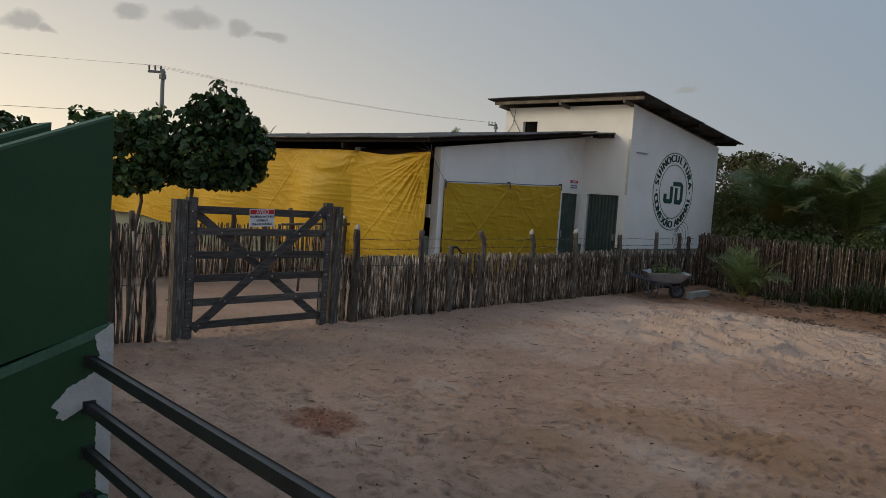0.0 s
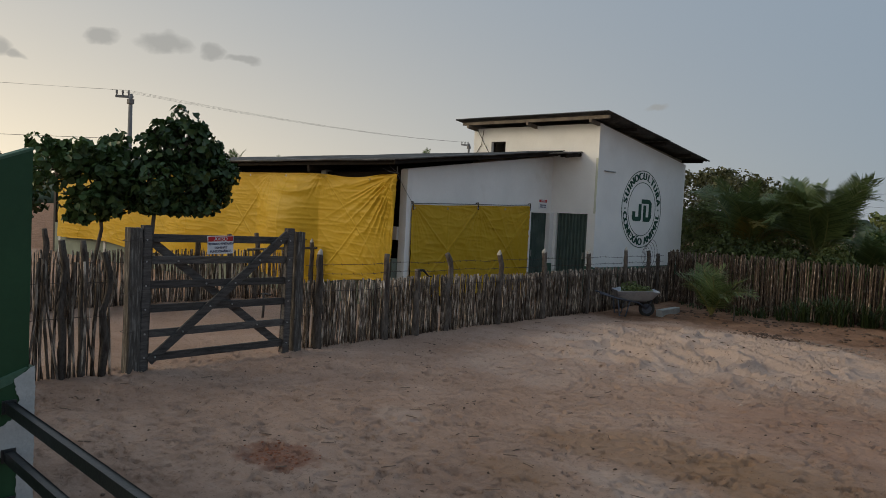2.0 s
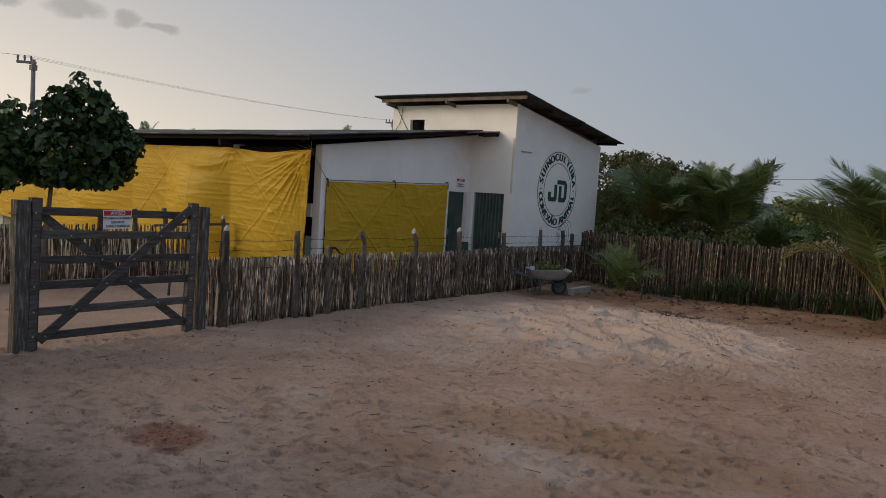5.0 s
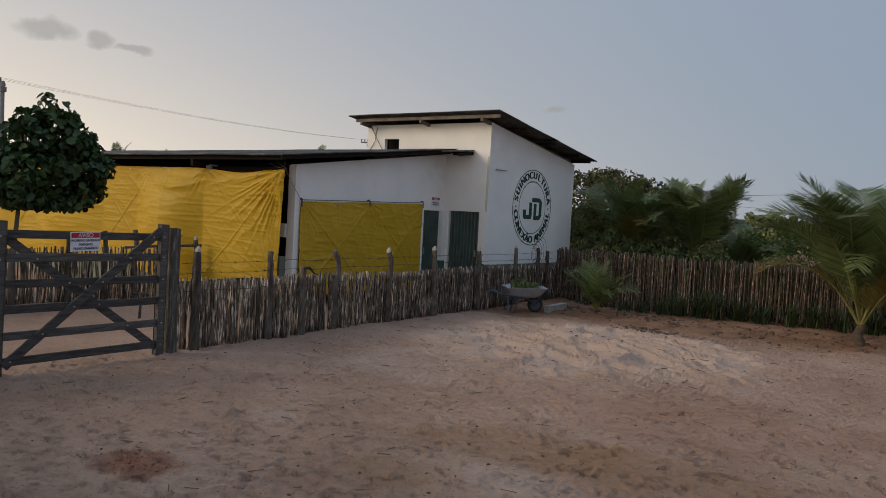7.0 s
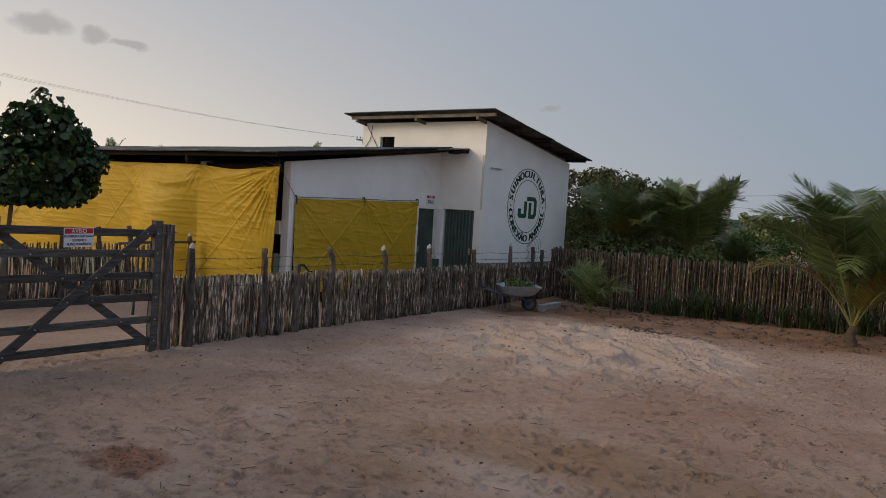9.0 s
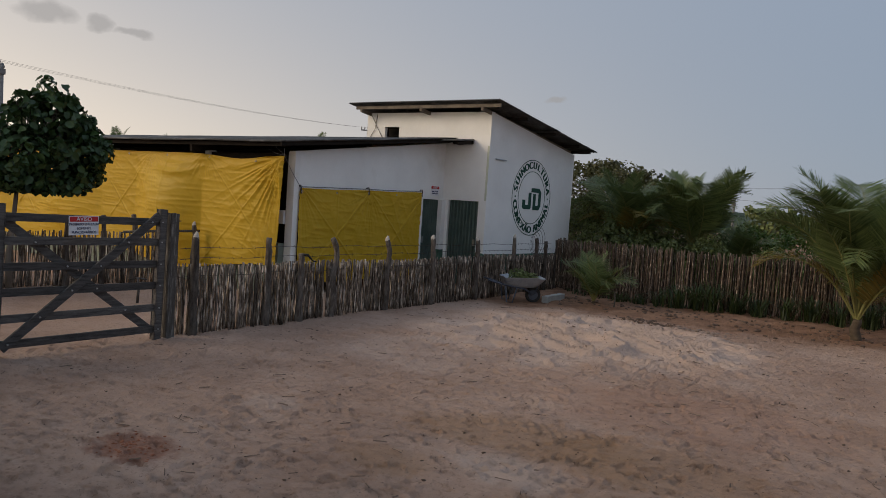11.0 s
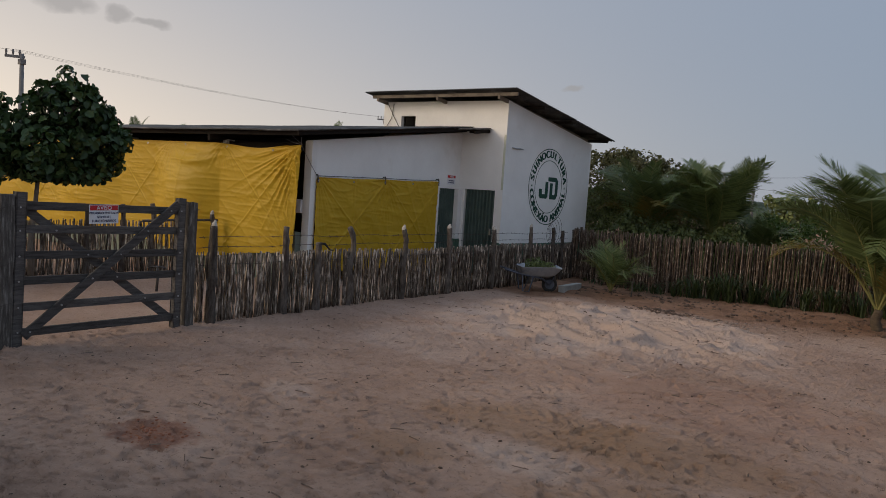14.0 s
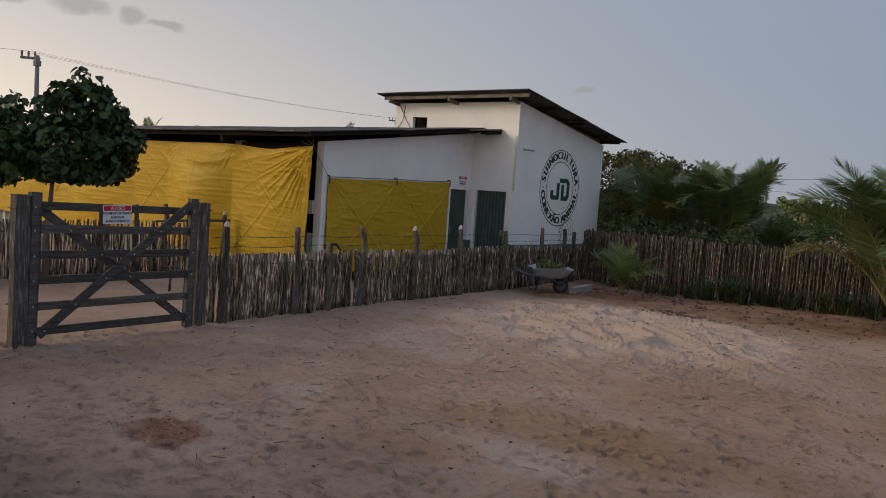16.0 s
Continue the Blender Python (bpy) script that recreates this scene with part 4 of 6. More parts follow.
# ropes at the long tarpaulin's corner
tie = thing("tie_rope", (WX, 9.6, 2.5), "pale ropes tying the tarpaulin's corner to the roof", "rope")
for a, b in (((-9.60, 9.55, 2.53), (-9.42, 9.35, 2.64)), ((-9.60, 9.55, 2.53), (-9.95, 9.5, 2.62)), ((-9.60, 9.56, 2.5), (WX + 0.03, 9.98, 2.02)), ((-9.62, 9.60, 2.52), (-9.70, 9.30, 2.76))):
    bm = bmesh.new()
    tube(bm, [a, ((a[0] + b[0]) / 2, (a[1] + b[1]) / 2, (a[2] + b[2]) / 2 - 0.02), b], 0.0045, 6)
    part("rope", bm, M_rope, tie)

# small notice on the end wall
def notice(name, m, w, h, lines, label):
    """A board facing along m's z axis, a coloured heading and dark lines of writing."""
    ob = thing(name, m.translation, label, "sign")
    bm = bmesh.new()
    box(bm, -w / 2, w / 2, -h / 2, h / 2, -0.003, 0.003, m, 0.0015)
    board = part("board", bm, M_signw, ob)
    bm = bmesh.new()
    box(bm, -w / 2 + 0.008, w / 2 - 0.008, h / 2 - 0.30 * h, h / 2 - 0.008, 0.003, 0.005, m)
    part("heading", bm, M_signr, board, "red heading band")
    for text, y, size, white in lines:
        if text:
            part("lettering", letters(text, size, m @ pose(0, y, 0.007), 0.003), M_signw if white else M_signt, board, "white heading letters" if white else "dark letters")
        else:
            bm = bmesh.new()
            for k in range(5):
                box(bm, -w * 0.36 + k * w * 0.15, -w * 0.36 + k * w * 0.15 + w * 0.11, y - size / 2, y + size / 2, 0.003, 0.006, m)
            part("writing_bars", bm, M_signt, board)
    return ob


sm = Matrix.Translation((WX + 0.006, 14.41, 2.16)) @ Matrix(((0, 1, 0), (0, 0, 1), (1, 0, 0))).transposed().to_4x4()
notice("wall_sign", sm, 0.33, 0.22, [("", -0.02, 0.025, False), ("", -0.065, 0.025, False), ("AVISO", 0.072, 0.06, True)], "small white notice with a red heading on the shed wall")

# ---------------------------------------------------------------- parapet and railing beside the viewer
def wobble_outline(pts, step=0.02, amp=0.008, seed=1):
    r = random.Random(seed)
    out = []
    for (a, b), (c, d) in zip(pts, pts[1:] + pts[:1]):
        n = max(1, int(math.hypot(c - a, d - b) / step))
        for i in range(n):
            k = i / n
            out.append((a + (c - a) * k + r.uniform(-amp, amp), b + (d - b) * k + r.uniform(-amp, amp)))
    return out


def build_parapet():
    px, t = -3.35, 0.12
    wall = thing("parapet_wall", (px, 0.5, 0), "dark green painted stair parapet with a sloping top and bare plaster patches", "wall", kind="structure")
    top = lambda y: 2.03 + 0.40 * (y - 1.1)
    mid = lambda y: 1.13 + 0.35 * (y - 1.1)
    bm = bmesh.new()
    prism(bm, [(px - 0.02, -2.6, mid(-2.6) if mid(-2.6) > 0 else 0.0), (px - 0.02, 1.10, mid(1.1)), (px - 0.02, 1.10, top(1.1)), (px - 0.02, -2.6, top(-2.6))], (-t + 0.02, 0, 0))
    part("upper_slab", bm, M_parapet, wall)
    bm = bmesh.new()
    prism(bm, [(px, -2.1, 0), (px, 1.115, 0), (px, 1.115, mid(1.115)), (px, -2.1, mid(-2.1))], (-t - 0.02, 0, 0))
    part("lower_slab", bm, M_parapet, wall)
    # top edge and ledge strips in a paler green than the slabs
    bm = bmesh.new()
    prism(bm, [(px - 0.018, -2.6, top(-2.6)), (px - 0.018, 1.10, top(1.1)), (px - 0.018, 1.10, top(1.1) + 0.012), (px - 0.018, -2.6, top(-2.6) + 0.012)], (-t + 0.016, 0, 0))
    part("top_edge", bm, M_edge, wall, "paler green top edge")
    bm = bmesh.new()
    prism(bm, [(px + 0.003, -1.95, mid(-1.95) - 0.032), (px + 0.003, 1.03, mid(1.03) - 0.032), (px + 0.003, 1.09, mid(1.09) + 0.006), (px + 0.003, -1.95, mid(-1.95) + 0.006)], (-0.0225, 0, 0))
    part("ledge", bm, M_edge, wall, "paler green ledge")
    # second parapet of the same stair
    x2 = -4.60
    t2 = lambda y: 2.03 + 0.38 * (y - 1.28)
    bm = bmesh.new()
    prism(bm, [(x2, -2.6, 0), (x2, 1.28, 0), (x2, 1.28, t2(1.28)), (x2, -2.6, t2(-2.6))], (-0.12, 0, 0))
    part("far_slab", bm, M_parapet, wall)
    bm = bmesh.new()
    prism(bm, [(x2 + 0.002, -2.6, t2(-2.6)), (x2 + 0.002, 1.28, t2(1.28)), (x2 + 0.002, 1.28, t2(1.28) + 0.02), (x2 + 0.002, -2.6, t2(-2.6) + 0.02)], (-0.125, 0, 0))
    part("top_edge", bm, M_edge, wall, "paler green top edge")
    # bare plaster: a strip down the end and a brushed patch behind the rails
    outline = [(1.035, 1.09), (1.117, 1.14), (1.117, 0.36), (1.06, 0.40), (1.055, 0.55), (1.05, 0.74), (1.01, 0.79), (0.96, 0.755), (0.91, 0.735), (0.885, 0.755), (0.90, 0.775), (0.862, 0.80), (0.90, 0.835), (0.935, 0.875), (1.0, 0.905), (1.05, 0.935), (1.058, 1.0)]
    bm = bmesh.new()
    prism(bm, [(px + 0.001, a, b) for a, b in wobble_outline(outline, 0.010, 0.004, 2)], (0.003, 0, 0))
    part("plaster_patch", bm, M_plaster, wall, "bare grey plaster")
    bm = bmesh.new()
    box(bm, px - 0.14, px, 1.1155, 1.119, 0.0, 1.125)
    part("plaster_patch", bm, M_plaster, wall, "bare grey plaster")
    bm = bmesh.new()
    box(bm, px + 0.002, px + 0.05, 0.55, 1.10, 0.0, 0.37, None, 0.015)
    part("footing", bm, M_edge, wall, "paler green footing")
    rail = thing("railing", (-1, 0.95, 0), "black painted square metal railing fixed to the green parapet", "railing")
    for z in (0.980, 0.778, 0.577, 0.376):
        bm = bmesh.new()
        beam(bm, (px + 0.001, 1.02, z), (1.7, 0.69, z), 0.034, 0.034, bevel=0.006)
        part("bar", bm, M_rail, rail)
        bm = bmesh.new()
        box(bm, px + 0.0045, px + 0.012, 0.992, 1.048, z - 0.028, z + 0.028, None, 0.002)
        part("wall_plate", bm, M_rail, rail)
    bm = bmesh.new()
    box(bm, 1.68, 1.74, 0.66, 0.72, 0.0, 1.05, None, 0.006)
    part("end_post", bm, M_rail, rail)


build_parapet()

# unseen house block behind the viewer's back, added to shade the left near ground
bm = bmesh.new()
box(bm, -9.5, -4.9, -7.0, -0.6, 0, 3.1)
tagged(part("house_wall", bm, M_parapet, None), "unseen dark green house block added to shade the near yard", "wall", kind="structure")

# ---------------------------------------------------------------- gate
FACE = Matrix(((0, 1, 0), (0, 0, 1), (1, 0, 0))).transposed().to_4x4()      # board facing the yard


def gate_x(y):
    return -7.66 + (y - 3.78) * 0.055


def build_gate():
    gate = thing("farm_gate", (-7.62, 4.7, 0), "closed weathered grey timber farm gate with cross braces", "gate")
    for y, z0, z1, w in ((3.80, 0.0, 1.56, 0.09), (5.60, 0.0, 1.56, 0.085)):
        bm = bmesh.new()
        beam(bm, (gate_x(y), y, z0), (gate_x(y) + 0.01, y + 0.015, z1), w, 0.075, up=(1, 0, 0), bevel=0.008)
        part("stile", bm, M_gate, gate)
    zs = (1.415, 1.18, 0.92, 0.665, 0.40, 0.145)
    for k, z in enumerate(zs):
        bm = bmesh.new()
        beam(bm, (gate_x(3.8), 3.80, z + 0.02 - 0.006 * k), (gate_x(5.6), 5.60, z), 0.03, 0.085, bevel=0.005)
        part("rail", bm, M_gate, gate)
    bm = bmesh.new()
    beam(bm, (gate_x(3.8) + 0.045, 3.86, 0.10), (gate_x(5.6) + 0.045, 5.56, 1.50), 0.03, 0.095, bevel=0.005)
    part("brace", bm, M_gate, gate)
    bm = bmesh.new()
    beam(bm, (gate_x(3.8) - 0.04, 3.86, 1.42), (gate_x(5.6) - 0.04, 5.56, 0.12), 0.03, 0.09, bevel=0.005)
    part("brace", bm, M_gate, gate)
    b0 = bmesh.new()
    bmesh.ops.create_cone(b0, cap_ends=True, segments=8, radius1=0.011, radius2=0.009, depth=0.012, matrix=pose(0, 0, 0, 0, 90, 0))
    me = mesh_of("bolt", b0, M_bolt)
    for z in zs:
        for y in (3.80, 5.60):
            place("bolt", me, gate, Matrix.Translation((gate_x(y) + 0.043, y + 0.004, z)))
    for k, z in enumerate(zs):
        y = 3.86 + (z - 0.10) / 1.40 * 1.70
        place("bolt", me, gate, Matrix.Translation((gate_x(y) + 0.065, y, z)))
        y2 = 3.86 + (1.42 - z) / 1.30 * 1.70
        if 3.9 < y2 < 5.5:
            place("bolt", me, gate, Matrix.Translation((gate_x(y2) + 0.02, y2, z)))
    for y, w, h in ((3.68, 0.14, 1.54), (5.765, 0.115, 1.525)):
        post = thing("gate_post", (gate_x(y), y, 0), "thick weathered grey split timber gate post", "post", "gate posts")
        bm = bmesh.new()
        rings = []
        r = random.Random(int(y * 10))
        for i in range(9):
            z = -0.05 + (h + 0.05) * i / 8
            rings.append([bm.verts.new((gate_x(y) + sx * (w / 2 + r.uniform(-0.006, 0.006)), y + sy * (w / 2 + r.uniform(-0.006, 0.006)), z + (r.uniform(-0.012, 0.012) if i == 8 else 0)))
                          for sx, sy in ((-1, -0.8), (-0.8, -1), (0.8, -1), (1, -0.8), (1, 0.8), (0.8, 1), (-0.8, 1), (-1, 0.8))])
        for a, b in zip(rings, rings[1:]):
            for k in range(8):
                bm.faces.new((a[k], a[(k + 1) % 8], b[(k + 1) % 8], b[k]))
        bm.faces.new(rings[-1])
        part("timber", bm, M_post, post)
        for z in (0.45, 0.85, 1.42):
            bm = bmesh.new()
            q = w / 2 + 0.012
            tube(bm, [(gate_x(y) + sx * q, y + sy * q, z + 0.02 * sy) for sx, sy in ((-1, -1), (1, -1), (1, 1), (-1, 1), (-1, -1))], 0.004, 5)
            part("wire_wrap", bm, M_wire, post, "rusty wire wrapped round")
    m = Matrix.Translation((gate_x(4.64) + 0.075, 4.64, 1.365)) @ FACE @ pose(0, 0, 0, 0, 0, 1.5)
    notice("warning_sign", m, 0.335, 0.205, [("AVISO", 0.066, 0.062, True), ("PROIBIDO ENTRADA", 0.012, 0.036, False), ("SOMENTE", -0.032, 0.036, False), ("FUNCIONÁRIOS", -0.074, 0.038, False)],
           "white warning sign with a red heading on the farm gate")


build_gate()

# ---------------------------------------------------------------- stick fences
def stick_meshes(name, material, n=9, seed=5, r0=0.0095, r1=0.0165):
    out = []
    rr = random.Random(seed)
    for _ in range(n):
        bm = bmesh.new()
        r = rr.uniform(r0, r1)
        bx, by, ph = rr.uniform(-0.018, 0.018), rr.uniform(-0.018, 0.018), rr.uniform(2.5, 6.0)
        pts = [(bx * math.sin(ph * k / 6) + rr.uniform(-0.005, 0.005), by * math.sin(ph * k / 6) + rr.uniform(-0.005, 0.005), k / 6) for k in range(7)]
        tube(bm, pts, [r * f * rr.uniform(0.86, 1.14) for f in (1.1, 1.03, 1.0, 0.98, 0.95, 0.9, 0.75)], 6)
        out.append(mesh_of(name, bm, material, True))
    return out


def run_points(line, step, rr):
    pts = []
    carry = 0.0
    for (x0, y0), (x1, y1) in zip(line, line[1:]):
        d = math.hypot(x1 - x0, y1 - y0)
        s = carry
        while s < d:
            pts.append((x0 + (x1 - x0) * s / d, y0 + (y1 - y0) * s / d))
            s += step * rr.uniform(0.72, 1.3)
        carry = s - d
    return pts


def stick_fence(label, line, height, step, posts, meshes, wires, seed, lean=2.5, loose=0.0, post_r=0.056, backing=None):
    """Upright sticks side by side along a line, thicker branch posts, wires."""
    rr = random.Random(seed)
    cx, cy = line[0]
    fence = thing("stick_fence", (cx, cy, 0), label, "fence", "stick fences")
    for x, y, z, bend, *tip in posts:
        bm = bmesh.new()
        n = 14
        pts, rad = [], []
        for k in range(n):
            q = k / (n - 1)
            sway = bend * (math.sin(math.pi * max(0.0, q - 0.55) / 0.45) + 0.35 * math.sin(q * 6.0))
            pts.append((x + rr.uniform(-0.006, 0.006), y + sway + rr.uniform(-0.006, 0.006), -0.05 + (z + 0.05) * q))
            rad.append(post_r * (1.05 - 0.30 * q) * rr.uniform(0.86, 1.14))
        tube(bm, pts, rad, 9)
        post = part("post", bm, M_fpost, fence, "crooked branch post", True)
        if tip:
            bm = bmesh.new()
            top = Vector(pts[-1])
            tube(bm, [top - Vector((0, 0, 0.015)), top + Vector((0, 0, 0.025)), top + Vector((0.005, 0.008, 0.07))], [rad[-1] * 1.02, rad[-1] * 0.85, 0.012], 7)
            part("cut_tip", bm, M_cut, post, "pale axe-cut tip")
    for z, sag in wires:
        bm = bmesh.new()
        pts = []
        for (x0, y0), (x1, y1) in zip(line, line[1:]):
            n = max(2, int(math.hypot(x1 - x0, y1 - y0) / 0.35))
            pts += [(x0 + (x1 - x0) * i / n + 0.04, y0 + (y1 - y0) * i / n - 0.02, z + sag * math.sin(i * 1.7) + rr.uniform(-0.006, 0.006)) for i in range(n)]
        tube(bm, pts, 0.0035, 4)
        wire = part("barbed_wire", bm, M_wire, fence, "rusty barbed wire")
        bm = bmesh.new()
        for a, b in zip(pts, pts[1:]):
            for f in (0.2, 0.6):
                p = Vector(a).lerp(Vector(b), f)
                tube(bm, [p + Vector((0, 0.012, -0.018)), p + Vector((0, -0.012, 0.018))], 0.003, 3)
        part("barbs", bm, M_wire, wire)["kind"] = "stuff"
    pts = run_points(line, step, rr)
    for x, y in pts:
        if rr.random() < loose:
            continue
        h = height(x, y) * rr.uniform(0.965, 1.03)
        if rr.random() < 0.04:
            h *= rr.uniform(0.85, 0.95)
        s = rr.uniform(0.8, 1.25)
        m = Matrix.Translation((x + rr.uniform(-0.03, 0.03), y + rr.uniform(-0.012, 0.012), -0.03)) @ pose(0, 0, 0, rr.gauss(0, lean), rr.gauss(0, lean * 0.6), rr.uniform(0, 360)) @ Matrix.Diagonal((s, s, h + 0.03, 1))
        place("stick", rr.choice(meshes), fence, m)
    # a second, closer row fills the gaps behind
    if backing:
        vs, fs, base = [], [], 0
        for x, y in run_points(line, step * 0.95, rr):
            me = rr.choice(meshes)
            s = rr.uniform(0.8, 1.3)
            h = height(x, y) * rr.uniform(0.93, 1.02)
            m = Matrix.Translation((x - backing[0] + rr.uniform(-0.012, 0.012), y + backing[1] + rr.uniform(-0.01, 0.01), -0.03)) @ pose(0, 0, 0, rr.gauss(0, lean), rr.gauss(0, lean * 0.6), rr.uniform(0, 360)) @ Matrix.Diagonal((s, s, h + 0.03, 1))
            vs += [m @ v.co for v in me.vertices]
            fs += [tuple(base + k for k in p.vertices) for p in me.polygons]
            base += len(me.vertices)
        raw_part("backing", vs, fs, meshes[0].materials[0], fence, "", True)["kind"] = "stuff"
    return fence


STICKS = stick_meshes("stick", M_stick, 10, 5)
BROWN = stick_meshes("stick", M_stick_b, 12, 8, 0.0095, 0.0175)

stick_fence("fence of rough upright sticks with crooked posts and barbed wire", [(-7.60, 5.92), (-7.56, 10.0), (-7.55, 13.2), (-7.56, 16.75)],
            lambda x, y: 0.86 + 0.05 * math.exp(-(y - 6) ** 2) - 0.02 * math.sin(y * 1.3), 0.0325,
            [(-7.53, 6.10, 1.24, 0.01, "cut"), (-7.57, 7.35, 1.23, 0.02), (-7.55, 7.98, 1.0, 0.01), (-7.55, 8.66, 1.22, 0.15), (-7.54, 10.0, 1.20, 0.11, "cut"), (-7.55, 11.38, 1.22, 0.03, "cut"), (-7.54, 12.97, 1.19, 0.03, "cut"), (-7.55, 14.55, 1.24, 0.03, "cut"),
             (-7.55, 15.65, 1.22, 0.03), (-7.55, 16.15, 1.15, 0.02), (-7.52, 16.72, 1.18, 0.02), (-7.3, 16.68, 1.2, 0.03)], STICKS, [(0.97, 0.01), (1.10, 0.012), (0.75, 0.01)], 21, 1.6, backing=(0.075, 0.0))
bm = bmesh.new()
tube(bm, [(-7.49, 7.97, 0.99), (-7.47, 8.03, 0.99), (-7.46, 8.13, 0.90), (-7.46, 8.20, 0.89)], [0.020, 0.018, 0.011, 0.008], 7)
tagged(part("lever", bm, M_rubber, None, "", True), "short bent black lever fixed to a low fence post", "lever")
stick_fence("fence of tall weathered brown sticks with grass at its foot", [(-7.50, 16.70), (-5.95, 15.85), (-4.9, 15.80), (-3.0, 16.25), (-1.0, 16.75), (1.6, 17.35)],
            lambda x, y: 1.24 + 0.02 * math.sin(x * 2.1) - 0.03 * (x > -2.5), 0.033, [], BROWN, [], 33, 1.2, backing=(0.0, 0.07))
stick_fence("gappy fence of rough grey sticks beside the gate post", [(-7.69, 3.46), (-7.75, 2.6), (-7.8, 1.2)], lambda x, y: 1.19, 0.036,
            [(-7.66, 3.37, 1.28, 0.10), (-7.72, 2.98, 1.40, 0.05), (-7.70, 3.18, 1.40, 0.02), (-7.74, 2.3, 1.3, 0.03)], STICKS, [(0.97, 0.01), (0.62, 0.012)], 45, 3.2, 0.08, 0.04)
stick_fence("low fence of rough sticks inside the shed yard", [(-12.45, 2.2), (-12.45, 5.2), (-12.35, 8.0), (-12.15, 9.3)], lambda x, y: 0.95, 0.045,
            [(-12.38, 6.1, 1.25, 0.05), (-12.32, 7.2, 1.22, 0.03), (-12.3, 7.85, 1.25, 0.04), (-12.28, 8.45, 1.28, 0.05), (-11.72, 9.36, 1.14, 0.03, "cut"), (-12.4, 4.6, 1.3, 0.04), (-12.4, 3.4, 1.3, 0.04)], STICKS, [(0.75, 0.01)], 57, 2.6, backing=(0.075, 0.0))
bm = bmesh.new()
tube(bm, [(-12.22, 8.2, 0.96), (-12.0, 8.8, 1.0), (-11.66, 9.45, 1.03)], 0.025, 7)
tagged(part("fence_pole", bm, M_post, None, "", True), "dark wooden pole laid along the inner fence", "pole")
bm = bmesh.new()
tube(bm, [(-10.05, 7.05, -0.03), (-10.04, 7.06, 0.22), (-10.05, 7.05, 0.42)], [0.022, 0.02, 0.018], 7)
tube(bm, [(-10.10, 6.93, 0.39), (-10.05, 7.05, 0.41), (-10.0, 7.17, 0.385)], 0.016, 6)
tagged(part("stake", bm, M_post, None, "", True), "short dark wooden stake with a crosspiece in the yard", "stake")
bm = bmesh.new()
tube(bm, [(-5.12, 14.36, -0.03), (-5.11, 14.37, 0.18), (-5.12, 14.36, 0.36)], [0.014, 0.013, 0.011], 7)
tagged(part("stake", bm, M_post, None, "", True), "thin dark stake in the soil beside the seedling palm", "stake")
# loose coil of wire on a post
coil = thing("wire_coil", (-7.47, 15.4, 1.1), "loose coil of rusty wire hung on a fence post", "wire")
for k in range(4):
    bm = bmesh.new()
    r = 0.20 + 0.03 * k
    tube(bm, [(-7.47 + 0.015 * k, 15.35 + 0.06 * k + r * math.cos(a / 20 * 6.283), 1.10 + 0.02 * k + r * 1.1 * math.sin(a / 20 * 6.283)) for a in range(21)], 0.0045, 4)
    part("loop", bm, M_wire, coil)

